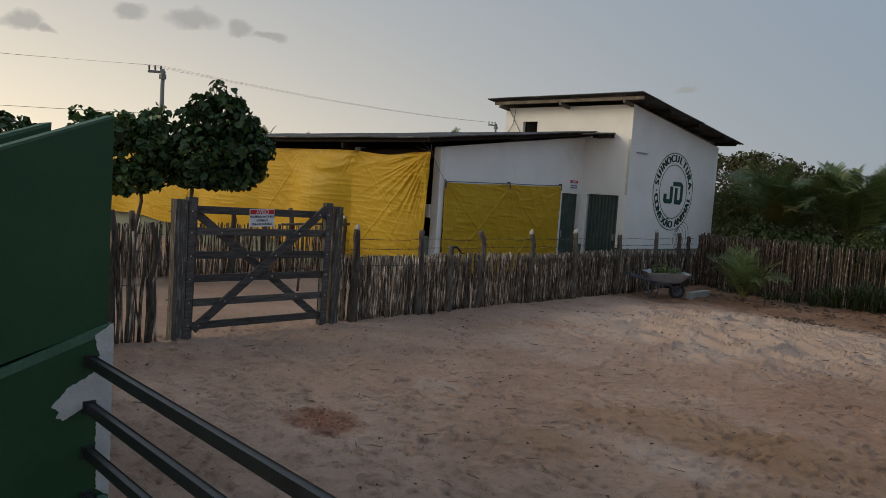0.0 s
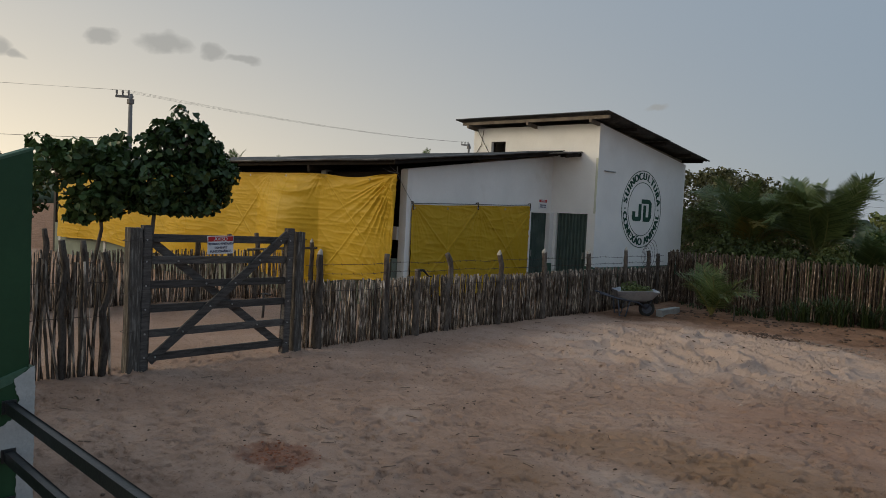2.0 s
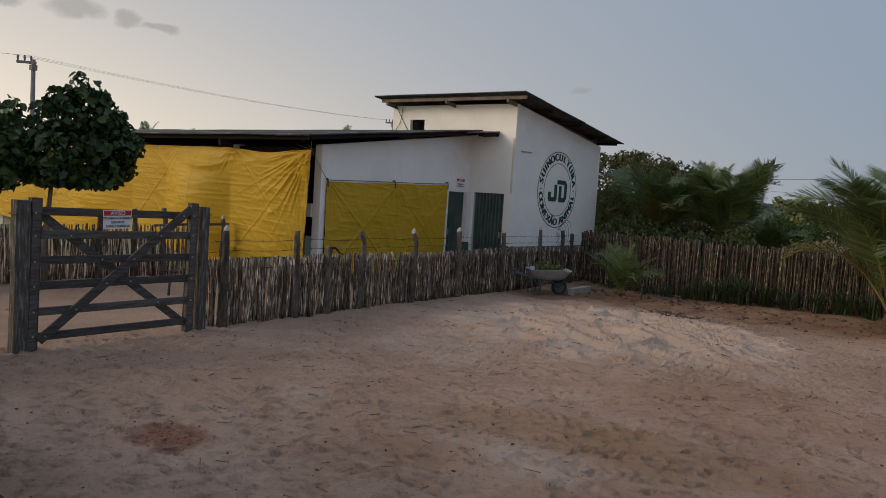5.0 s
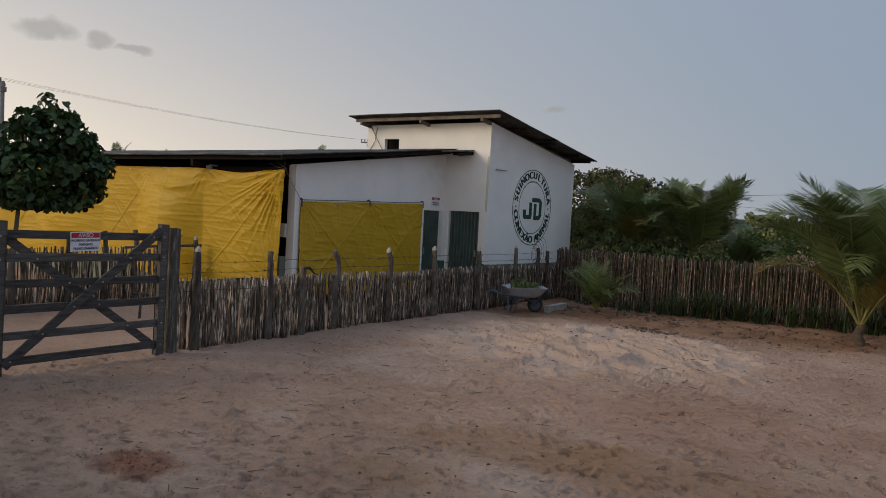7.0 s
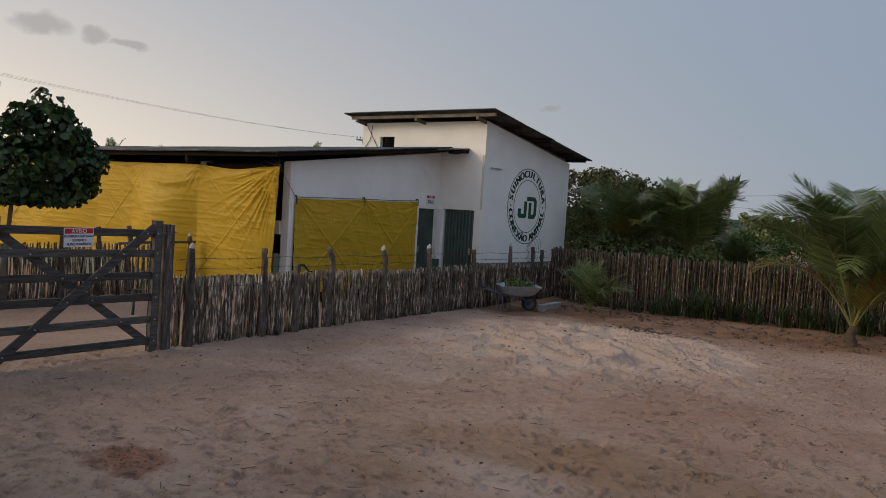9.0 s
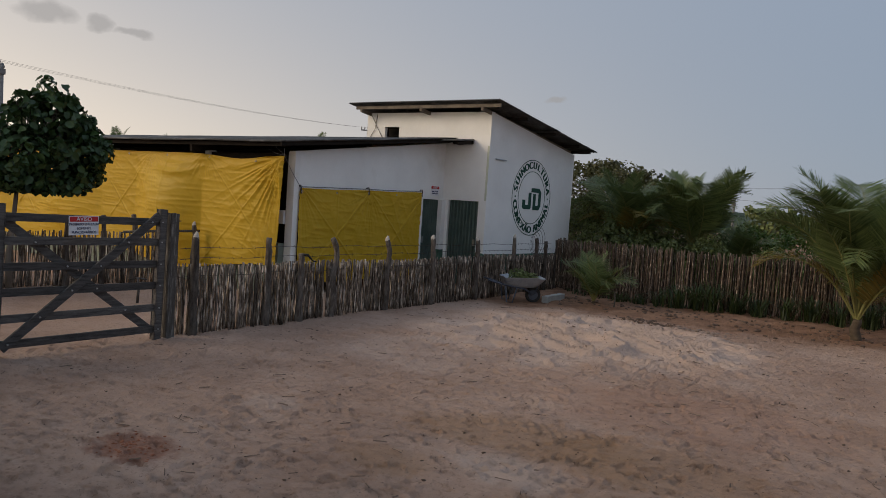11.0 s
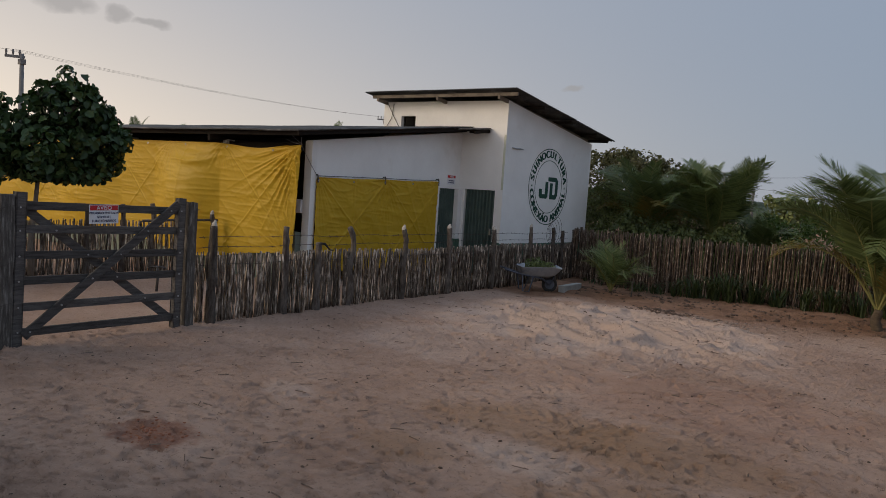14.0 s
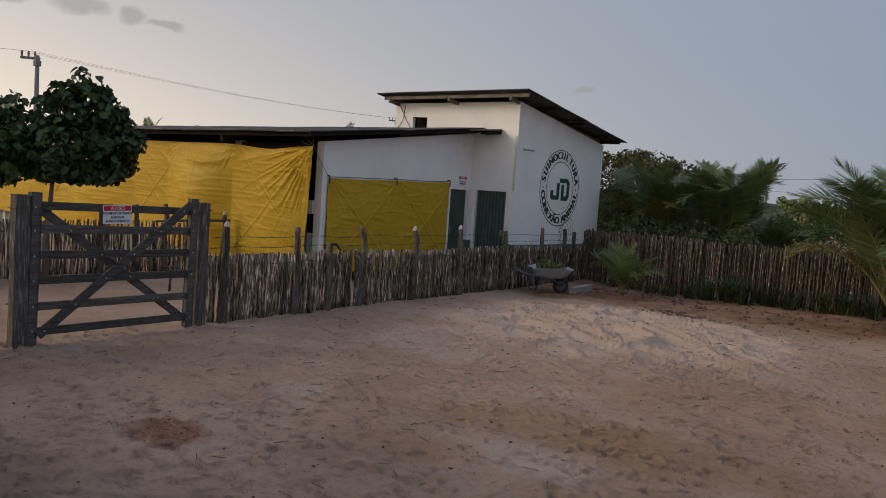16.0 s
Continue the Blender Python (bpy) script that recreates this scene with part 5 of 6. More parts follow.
# ---------------------------------------------------------------- wheelbarrow, block
def build_barrow():
    m = Matrix.Translation((-6.76, 13.46, 0)) @ pose(0, 0, 0, 0, 0, 40)
    ob = thing("wheelbarrow", (-6.76, 13.46, 0), "old galvanised wheelbarrow with a blue-stained tub, planted with weeds", "wheelbarrow")
    # tub: open, rounded, sloping front
    def loop(z, l0, l1, w):
        pts = []
        for k in range(24):
            a = 2 * math.pi * k / 24
            c, s = math.cos(a), math.sin(a)
            x = math.copysign(abs(c) ** 0.45, c)
            y = math.copysign(abs(s) ** 0.45, s)
            pts.append(m @ Vector((l0 + (l1 - l0) * (x + 1) / 2, y * w + 0.012 * math.sin(k * 2.3 + z * 9), z + (0.014 * math.sin(k * 1.1) + 0.010 * math.sin(k * 3.7) if z > 0.4 else 0))))
        return pts
    bm = bmesh.new()
    loops = [loop(0.31, -0.26, 0.24, 0.17), loop(0.36, -0.36, 0.34, 0.24), loop(0.50, -0.43, 0.45, 0.31), loop(0.515, -0.445, 0.465, 0.325), loop(0.505, -0.42, 0.44, 0.305), loop(0.38, -0.34, 0.32, 0.22), loop(0.34, -0.25, 0.23, 0.16)]
    vs = [[bm.verts.new(p) for p in lp] for lp in loops]
    for a, b in zip(vs, vs[1:]):
        for k in range(24):
            bm.faces.new((a[k], a[(k + 1) % 24], b[(k + 1) % 24], b[k]))
    bm.faces.new(vs[0][::-1])
    bm.faces.new(vs[-1])
    part("tub", bm, M_barrow, ob, "dented galvanised tub with blue stains", True)
    for s in (-1, 1):
        bm = bmesh.new()
        tube(bm, [m @ Vector(p) for p in ((0.26, s * 0.05, 0.16), (0.05, s * 0.17, 0.285), (-0.40, s * 0.25, 0.36), (-0.72, s * 0.27, 0.44))], 0.017, 8)
        part("handle", bm, M_barrow_f, ob, "worn steel tube handle", True)
        bm = bmesh.new()
        tube(bm, [m @ Vector(p) for p in ((-0.12, s * 0.20, 0.32), (-0.20, s * 0.22, 0.01), (-0.32, s * 0.22, 0.02), (-0.36, s * 0.24, 0.35))], 0.013, 7)
        part("leg", bm, M_barrow_f, ob, "", True)
        bm = bmesh.new()
        tube(bm, [m @ Vector(p) for p in ((0.26, s * 0.06, 0.16), (0.36, s * 0.10, 0.42))], 0.011, 7)
        part("stay", bm, M_barrow_f, ob, "", True)
    bm = bmesh.new()
    n = 24
    prof = ((0.10, -0.03), (0.14, -0.035), (0.155, -0.02), (0.16, 0), (0.155, 0.02), (0.14, 0.035), (0.10, 0.03))
    rows = [[bm.verts.new(m @ Vector((0.26 + r * math.cos(2 * math.pi * k / n), w, 0.16 + r * math.sin(2 * math.pi * k / n)))) for k in range(n)] for r, w in prof]
    for a, b in zip(rows, rows[1:] + rows[:1]):
        for k in range(n):
            bm.faces.new((a[k], a[(k + 1) % n], b[(k + 1) % n], b[k]))
    wheel = part("wheel", bm, M_rubber, ob, "black rubber tyre", True)
    bm = bmesh.new()
    bmesh.ops.create_cone(bm, cap_ends=True, segments=20, radius1=0.099, radius2=0.099, depth=0.04, matrix=m @ pose(0.26, 0, 0.16, 90))
    bmesh.ops.create_cone(bm, cap_ends=True, segments=10, radius1=0.025, radius2=0.025, depth=0.14, matrix=m @ pose(0.26, 0, 0.16, 90))
    part("rim", bm, M_barrow_f, wheel, "dull steel rim")


build_barrow()
bm = bmesh.new()
beam(bm, (-6.40, 13.85, 0.065), (-6.42, 14.75, 0.065), 0.13, 0.14, bevel=0.012)
tagged(part("concrete_block", bm, M_concrete, None), "long grey concrete block lying by the wheelbarrow", "block")

# ---------------------------------------------------------------- plants
def leaf_cloud(blobs, n, size, rng, droop=0.5, shell=0.55, floor=None):
    """Rounded leaves of six points, thick in the outer part of the blobs."""
    vol = np.array([b[1][0] * b[1][1] * b[1][2] for b in blobs]) ** 0.6
    pick = rng.choice(len(blobs), n, p=vol / vol.sum())
    c = np.array([b[0] for b in blobs])[pick]
    r = np.array([b[1] for b in blobs])[pick]
    d = rng.normal(size=(n, 3))
    d /= np.linalg.norm(d, axis=1)[:, None]
    rad = shell + (1.08 - shell) * rng.random(n) ** 0.7
    p = c + d * r * rad[:, None]
    if floor is not None:
        p[:, 2] = np.where(p[:, 2] < floor, floor + rng.random(n) * 0.25, p[:, 2])
    nrm = d * 0.7 + rng.normal(size=(n, 3)) * 0.55 + np.array([0, 0, 0.25])
    nrm /= np.linalg.norm(nrm, axis=1)[:, None]
    tip = rng.normal(size=(n, 3)) * 0.7 + np.array([0, 0, -droop]) + d * 0.5
    tip -= nrm * (tip * nrm).sum(1)[:, None]
    tip /= np.linalg.norm(tip, axis=1)[:, None]
    side = np.cross(nrm, tip)
    s = size * rng.uniform(0.6, 1.25, n)[:, None]
    shape = ((-0.5, 0.0, 0.0), (-0.30, 0.40, 0.16), (0.22, 0.38, 0.10), (0.66, 0.0, -0.12), (0.22, -0.38, 0.10), (-0.30, -0.40, 0.16))
    v = np.stack([p + s * (a * tip + b * side + k * nrm) for a, b, k in shape], 1).reshape(-1, 3)
    i = np.arange(n)[:, None] * 6
    f = np.concatenate([i + np.array([0, 1, 2, 3]), i + np.array([0, 3, 4, 5])], 0)
    return v, f


def tree(name, label, category, base, trunk, blobs, n, size, material, seed, r0=0.06, floor=None, group="", clumps=7):
    """A tapered trunk with limbs into each clump, and a crown of single leaves."""
    ob = thing(name, base, label, category, group)
    rr = random.Random(seed)
    bm = bmesh.new()
    tube(bm, trunk, [r0 * (1 - 0.5 * k / (len(trunk) - 1)) for k in range(len(trunk))], 9)
    part("trunk", bm, M_trunk, ob, "", True)
    top = Vector(trunk[-1])
    bm = bmesh.new()
    for c, r in blobs:
        c = Vector(c)
        mid = top.lerp(c, 0.5) + Vector((rr.uniform(-0.08, 0.08), rr.uniform(-0.08, 0.08), 0.05))
        tube(bm, [top - Vector((0, 0, 0.06)), mid, c], [r0 * 0.45, r0 * 0.3, r0 * 0.15], 6)
        for _ in range(4):
            e = c + Vector((rr.uniform(-1, 1) * r[0], rr.uniform(-1, 1) * r[1], rr.uniform(-0.7, 0.9) * r[2])) * 0.8
            tube(bm, [mid.lerp(c, rr.random()), (c + e) / 2, e], [r0 * 0.18, r0 * 0.12, r0 * 0.05], 5)
    part("limbs", bm, M_trunk, ob, "", True)["kind"] = "stuff"
    for c, r in list(blobs):
        if max(r) > 0.3:
            for _ in range(clumps):
                d = Vector((rr.gauss(0, 1), rr.gauss(0, 1), rr.gauss(0.3, 1))).normalized()
                k = rr.uniform(0.9, 1.08)
                s = rr.uniform(0.10, 0.17) * (1 if max(r) < 0.8 else 1.6)
                blobs.append(((c[0] + d.x * r[0] * k, c[1] + d.y * r[1] * k, c[2] + d.z * r[2] * k), (s, s, s)))
    v, f = leaf_cloud(blobs, n, size, np.random.default_rng(seed), floor=floor)
    place("crown", quick_mesh("crown", v, f, material), ob)
    return ob


# shade trees in the shed yard
tree("shade_tree", "young shade tree with a dense dark green broad-leaved crown", "tree", (-12.0, 6.12, 0),
     [(-12.0, 6.12, -0.05), (-12.02, 6.10, 0.6), (-11.98, 6.14, 1.2), (-12.0, 6.2, 1.8)],
     [((-12.0, 6.70, 2.15), (0.70, 0.72, 0.50)), ((-12.0, 6.15, 2.10), (0.6, 0.42, 0.50)), ((-11.95, 6.62, 2.75), (0.48, 0.46, 0.40)), ((-12.0, 6.58, 3.20), (0.20, 0.14, 0.30)), ((-12.0, 6.86, 3.10), (0.18, 0.12, 0.27)),
      ((-12.0, 6.40, 3.02), (0.18, 0.13, 0.22)), ((-11.9, 7.15, 2.30), (0.45, 0.32, 0.45)), ((-12.0, 7.36, 1.95), (0.35, 0.22, 0.24)), ((-12.0, 7.10, 2.78), (0.22, 0.16, 0.30)), ((-12.0, 7.34, 2.5), (0.2, 0.14, 0.22)), ((-12.0, 7.30, 2.80), (0.16, 0.13, 0.2)), ((-12.0, 6.18, 2.98), (0.16, 0.15, 0.2)), ((-12.0, 7.02, 3.02), (0.16, 0.10, 0.2)), ((-12.0, 7.48, 2.2), (0.2, 0.12, 0.2)), ((-12.1, 6.05, 2.72), (0.28, 0.2, 0.28)),
      ((-11.9, 6.28, 1.75), (0.4, 0.3, 0.18)), ((-11.9, 6.85, 1.75), (0.45, 0.4, 0.18))], 3900, 0.125, M_leaf, 3, 0.055, 1.60)
tree("shade_tree", "smaller shade tree with lighter green leaves behind the gate", "tree", (-12.7, 5.55, 0),
     [(-12.7, 5.55, -0.05), (-12.7, 5.5, 0.7), (-12.65, 5.6, 1.3), (-12.7, 5.55, 1.9)],
     [((-12.6, 5.45, 2.05), (0.6, 0.48, 0.55)), ((-12.6, 5.15, 2.45), (0.45, 0.36, 0.32)), ((-12.6, 5.85, 2.35), (0.45, 0.4, 0.45)), ((-12.6, 5.35, 1.70), (0.5, 0.40, 0.30)), ((-12.8, 4.75, 2.30), (0.5, 0.35, 0.4)), ((-12.6, 5.85, 1.85), (0.4, 0.4, 0.3))], 2600, 0.125, M_leaf_l, 4, 0.045, 1.42)
tree("bush", "dark leafy bush behind the green parapet", "bush", (-16.0, 4.2, 0), [(-16, 4.3, -0.05), (-16, 4.25, 0.6), (-15.9, 4.3, 1.3)],
     [((-16, 4.3, 1.9), (0.9, 0.9, 0.75)), ((-16, 3.4, 2.0), (0.9, 0.8, 0.75)), ((-16, 5.2, 1.75), (0.8, 0.6, 0.8)), ((-16, 2.6, 2.0), (0.8, 0.7, 0.8)), ((-16, 4.6, 2.4), (0.5, 0.4, 0.3))], 3000, 0.13, M_leaf, 5, 0.06)
# dense bushes behind the far fence
tree("bush", "tall dark green bush behind the stick fence", "bush", (-8.6, 23, 0), [(-8.6, 23, -0.05), (-8.6, 23, 0.8), (-8.5, 23, 1.6)],
     [((-9.3, 23, 2.2), (1.3, 1.2, 1.25)), ((-8.2, 22.6, 2.35), (1.0, 1.0, 1.2)), ((-7.4, 22.8, 1.9), (0.9, 1.0, 1.2)), ((-9.9, 22.6, 2.4), (1.1, 1.0, 0.95)), ((-8.7, 22.8, 3.1), (0.7, 0.6, 0.45)), ((-6.7, 22.6, 1.4), (0.8, 0.9, 1.0)), ((-8.6, 22, 1.0), (2.0, 1.0, 1.0))], 17000, 0.085, M_bush_r, 6, 0.09, None, "", 14)
for i, (x, y, r, h, mt, lab) in enumerate(((-7.0, 18.9, 1.0, 0.85, M_bush, "low dark green bush behind the fence"), (-4.6, 19.0, 0.8, 0.70, M_bush, "low dark green bush behind the fence"),
                                           (-4.3, 21.6, 1.1, 0.95, M_bush_y, "low light green bush behind the fence"), (-2.6, 22.0, 1.2, 1.05, M_bush_y, "low light green bush behind the fence"),
                                           (-3.2, 19.2, 0.9, 0.62, M_bush, "low dark green bush behind the fence"), (-0.8, 21, 1.3, 1.0, M_bush_y, "low light green bush behind the fence"), (1.6, 21.5, 1.5, 1.1, M_bush, "low dark green bush behind the fence"),
                                           (-5.9, 20.9, 1.2, 0.95, M_bush, "low dark green bush behind the fence"), (-5.5, 18.5, 0.85, 0.66, M_bush, "low dark green bush behind the fence"), (-8.3, 20.2, 0.8, 1.25, M_bush, "low dark green bush behind the fence"))):
    tree("bush", lab, "bush", (x, y, 0), [(x, y, -0.05), (x, y + 0.02, 0.3), (x + 0.03, y, 0.6)],
         [((x, y, h), (r, r * 0.8, h * 0.9)), ((x - r * 0.6, y, h * 0.8), (r * 0.6, r * 0.6, h * 0.7)), ((x + r * 0.6, y, h * 0.85), (r * 0.6, r * 0.6, h * 0.7)), ((x + 0.2 * r, y, h * 1.5), (r * 0.45, r * 0.4, h * 0.4))], 3600, 0.075, mt, 60 + i, 0.04, None, "bushes behind the fence")
tree("tree", "flat-topped dark tree far behind the fence", "tree", (-7.6, 45, 0), [(-7.6, 45, -0.05), (-7.7, 45, 0.8), (-7.6, 45, 1.6)],
     [((-8.2, 45, 2.55), (0.8, 0.8, 0.30)), ((-7.2, 45, 2.6), (0.9, 0.8, 0.35)), ((-6.4, 45, 2.3), (0.9, 0.8, 0.4)), ((-7.4, 45, 1.5), (1.6, 1.0, 0.8))], 900, 0.25, M_bush, 80, 0.1)


def frond_mesh(name, length, e0, e1, nl, leaf, material, seed, twist=0.0, droop=(0.10, 0.28), wide=0.011, late=1.9, bare=0.17):
    """A feather leaf: bent stalk with drooping leaflets on both sides. It grows from the origin along +y."""
    r = random.Random(seed)
    n = 14
    pts, p = [], Vector((0, 0, 0))
    for k in range(n + 1):
        q = k / n
        pts.append(p.copy())
        e = radians(e0 + (e1 - e0) * q ** late)
        p = p + Vector((twist * q * 0.05, math.cos(e), math.sin(e))) * (length / n)
    bm = bmesh.new()
    tube(bm, pts, [0.018 * (1 - 0.85 * k / n) + 0.002 for k in range(n + 1)], 5)
    stalk = len(bm.faces)
    for k in range(nl):
        q = bare + (1 - bare) * (k + r.random() * 0.6) / nl
        i = min(n - 1, int(q * n))
        a = pts[i].lerp(pts[i + 1], q * n - i)
        d = (pts[i + 1] - pts[i]).normalized()
        up = Vector((1, 0, 0)).cross(d)
        ll = leaf * (0.45 + 0.75 * math.sin(math.pi * min(1, 0.12 + q * 0.85))) * r.uniform(0.85, 1.1)
        for s in (-1, 1):
            out = (Vector((s, 0, 0)) * 0.9 + d * (0.42 + 0.5 * q) + up * r.uniform(0.05, 0.35)).normalized()
            g = Vector((0, 0, -1))
            w = wide * r.uniform(0.8, 1.2)
            c0, c1, c2, c3 = a, a + out * ll * 0.35 + g * ll * 0.02, a + out * ll * 0.7 + g * ll * 0.06, a + out * ll * 0.97 + g * ll * r.uniform(*droop)
            wv = d * w
            vs = [bm.verts.new(x) for x in (c0 - wv * 0.5, c0 + wv * 0.5, c1 - wv, c1 + wv, c2 - wv * 0.8, c2 + wv * 0.8, c3)]
            bm.faces.new((vs[0], vs[1], vs[3], vs[2]))
            bm.faces.new((vs[2], vs[3], vs[5], vs[4]))
            bm.faces.new((vs[4], vs[5], vs[6]))
    me = bpy.data.meshes.new(name)
    bm.to_mesh(me)
    bm.free()
    me.materials.append(M_rachis)
    me.materials.append(material)
    for i, pl in enumerate(me.polygons):
        pl.material_index = 0 if i < stalk else 1
    return me


def palm(label, base, bole, fronds, seed, group="coconut palms"):
    """bole: height and radius of the trunk. fronds: (mesh, count, elevation range, scale)."""
    x, y = base
    ob = thing("coconut_palm", (x, y, 0), label, "palm", group)
    rr = random.Random(seed)
    bm = bmesh.new()
    h, r = bole
    n = 8
    tube(bm, [(x + 0.02 * math.sin(k), y, -0.05 + (h + 0.05) * k / n) for k in range(n + 1)], [r * (1.15 - 0.35 * k / n) * (1.06 if k % 2 else 0.96) for k in range(n + 1)], 10)
    part("trunk", bm, M_ptrunk, ob, "", True)
    turn = rr.uniform(0, 360)
    for me, count, lo, hi, scale in fronds:
        for k in range(count):
            turn += 137.5
            e = rr.uniform(lo, hi)
            m = Matrix.Translation((x, y, h * rr.uniform(0.85, 1.0))) @ pose(0, 0, 0, 0, 0, turn) @ pose(0, 0, 0, e, 0, 0) @ pose(0, 0, 0, 0, rr.uniform(-25, 25), 0) @ Matrix.Scale(scale * rr.uniform(0.85, 1.1), 4)
            place("frond", me, ob, m)
    return ob


F_up = [frond_mesh("frond", 2.0, 84, 48, 96, 0.62, M_frond, 1), frond_mesh("frond", 2.0, 80, 8, 96, 0.64, M_frond, 2), frond_mesh("frond", 2.0, 68, -35, 90, 0.58, M_frond, 3)]
F_yel = frond_mesh("frond", 1.8, 60, -55, 70, 0.50, M_frond_y, 4)
F_long = [frond_mesh("frond", 2.7, 86, 42, 130, 0.56, M_frond, 5, 0.0, (0.02, 0.14), 0.012), frond_mesh("frond", 2.7, 84, -20, 130, 0.58, M_frond, 6, 0.0, (0.05, 0.22), 0.012), frond_mesh("frond", 2.5, 80, -60, 110, 0.52, M_frond, 7, 0.0, (0.08, 0.25), 0.012)]
F_seed = [frond_mesh("frond", 1.0, 84, 40, 36, 0.34, M_frond, 8, 0.0, (0.02, 0.12), 0.010), frond_mesh("frond", 1.1, 80, -30, 36, 0.32, M_frond, 9, 0.0, (0.05, 0.2), 0.010)]
F_arch = [frond_mesh("frond", 3.0, 87, 35, 130, 0.66, M_frond, 10, 0.0, (0.02, 0.12), 0.013, 2.6, 0.30), frond_mesh("frond", 3.0, 85, -15, 130, 0.68, M_frond, 11, 0.0, (0.04, 0.18), 0.013, 2.6, 0.30)]
palm("young coconut palm with arching green and yellowing fronds before the fence", (-0.89, 14.55), (0.38, 0.085), [(F_arch[0], 8, -24, -6, 0.84), (F_arch[1], 14, -18, 2, 0.98), (F_long[2], 3, -12, 0, 0.95), (F_yel, 2, -2, 8, 1.2)], 7)
palm("coconut palm with upright dark green fronds behind the fence", (-5.05, 19.8), (1.10, 0.11), [(F_arch[0], 13, -20, 2, 0.78), (F_arch[1], 9, -14, 2, 0.78), (F_long[2], 5, -10, 4, 0.85)], 14)
palm("coconut palm with drooping yellow-tinged fronds by the shed", (-6.75, 19.6), (1.15, 0.10), [(F_long[0], 6, -18, 2, 0.9), (F_long[1], 9, -18, 0, 0.9), (F_yel, 5, -6, 12, 1.1)], 12)
palm("small coconut seedling palm in the soil by the wheelbarrow", (-5.60, 14.48), (0.10, 0.035), [(F_seed[0], 6, -24, 4, 1.0), (F_seed[1], 6, -18, 2, 1.0)], 15)
palm("low palm sprouting behind the fence", (-4.2, 20.6), (0.5, 0.07), [(F_up[0], 5, -24, 0, 0.75), (F_up[1], 6, -20, 0, 0.75), (F_yel, 2, -6, 4, 0.7)], 19)
for x, y, h, sc, sd in ((-27.6, 18.1, 3.4, 0.5, 31), (-19.8, 21.2, 3.4, 0.5, 32), (-26.7, 19.6, 3.1, 0.5, 33), (-20.3, 20.6, 3.1, 0.5, 34)):
    palm("distant palm crown showing over the shed roof", (x, y), (h, 0.09), [(F_up[0], 5, -6, 22, sc * 0.9)], sd, "palms behind the shed")


def build_grass():
    rng = np.random.default_rng(17)
    v, f = [], []
    def tuft(cx, cy, n, ln, spread):
        for _ in range(n):
            a = rng.uniform(0, 6.283)
            l = ln * rng.uniform(0.55, 1.15)
            bx, by = cx + rng.normal() * spread, cy + rng.normal() * spread
            out = rng.uniform(0.25, 0.85) * l
            w = rng.uniform(0.008, 0.015)
            d = np.array([math.cos(a), math.sin(a), 0])
            s = np.array([-d[1], d[0], 0]) * w
            p0, p1, p2, p3 = np.array([bx, by, -0.01]), np.array([bx, by, l * 0.45]) + d * out * 0.22, np.array([bx, by, l * 0.72]) + d * out * 0.62, np.array([bx, by, l * 0.62]) + d * out * 1.1
            i = len(v)
            v.extend([p0 - s, p0 + s, p1 - s, p1 + s, p2 - s * 0.8, p2 + s * 0.8, p3 - s * 0.15, p3 + s * 0.15])
            f.extend([(i, i + 1, i + 3, i + 2), (i + 2, i + 3, i + 5, i + 4), (i + 4, i + 5, i + 7, i + 6)])
    def fence_y(x):
        return np.interp(x, [-7.5, -5.95, -4.9, -3.0, -1.0, 1.6], [16.7, 15.85, 15.8, 16.25, 16.75, 17.35])
    for x, big in ((-4.55, 0.6), (-4.2, 0.8), (-3.85, 1.0), (-3.55, 1.0), (-3.1, 0.9), (-2.7, 0.7), (-2.2, 0.8), (-1.75, 0.9), (-1.3, 0.8), (-0.8, 0.9), (-0.35, 0.9), (0.1, 0.8), (0.6, 0.9), (-5.0, 0.4), (-5.4, 0.35)):
        tuft(x, fence_y(x) - 0.42, int(50 * big) + 10, 0.68 * big + 0.08, 0.07)
    for x in np.arange(-5.6, 1.2, 0.12):
        tuft(x, fence_y(x) - rng.uniform(0.1, 0.35), 3, 0.18, 0.06)
    for x in np.arange(-6.9, -5.5, 0.25):
        tuft(x, fence_y(x) - 0.2, 5, 0.16, 0.05)
    ob = place("grass", quick_mesh("grass", np.array(v), f, M_grass), None)
    tagged(ob, "long green grass tufts along the far fence", "grass", kind="stuff")
    # weeds in the wheelbarrow
    v.clear()
    f.clear()
    w, ff = leaf_cloud([((-6.84, 13.48, 0.54), (0.22, 0.20, 0.13)), ((-6.62, 13.58, 0.51), (0.18, 0.15, 0.10))], 420, 0.05, rng, 0.0, 0.2)
    ob = place("weeds", quick_mesh("weeds", w, ff, M_bush), None)
    tagged(ob, "small green weeds growing in the wheelbarrow", "plant", kind="stuff")


build_grass()


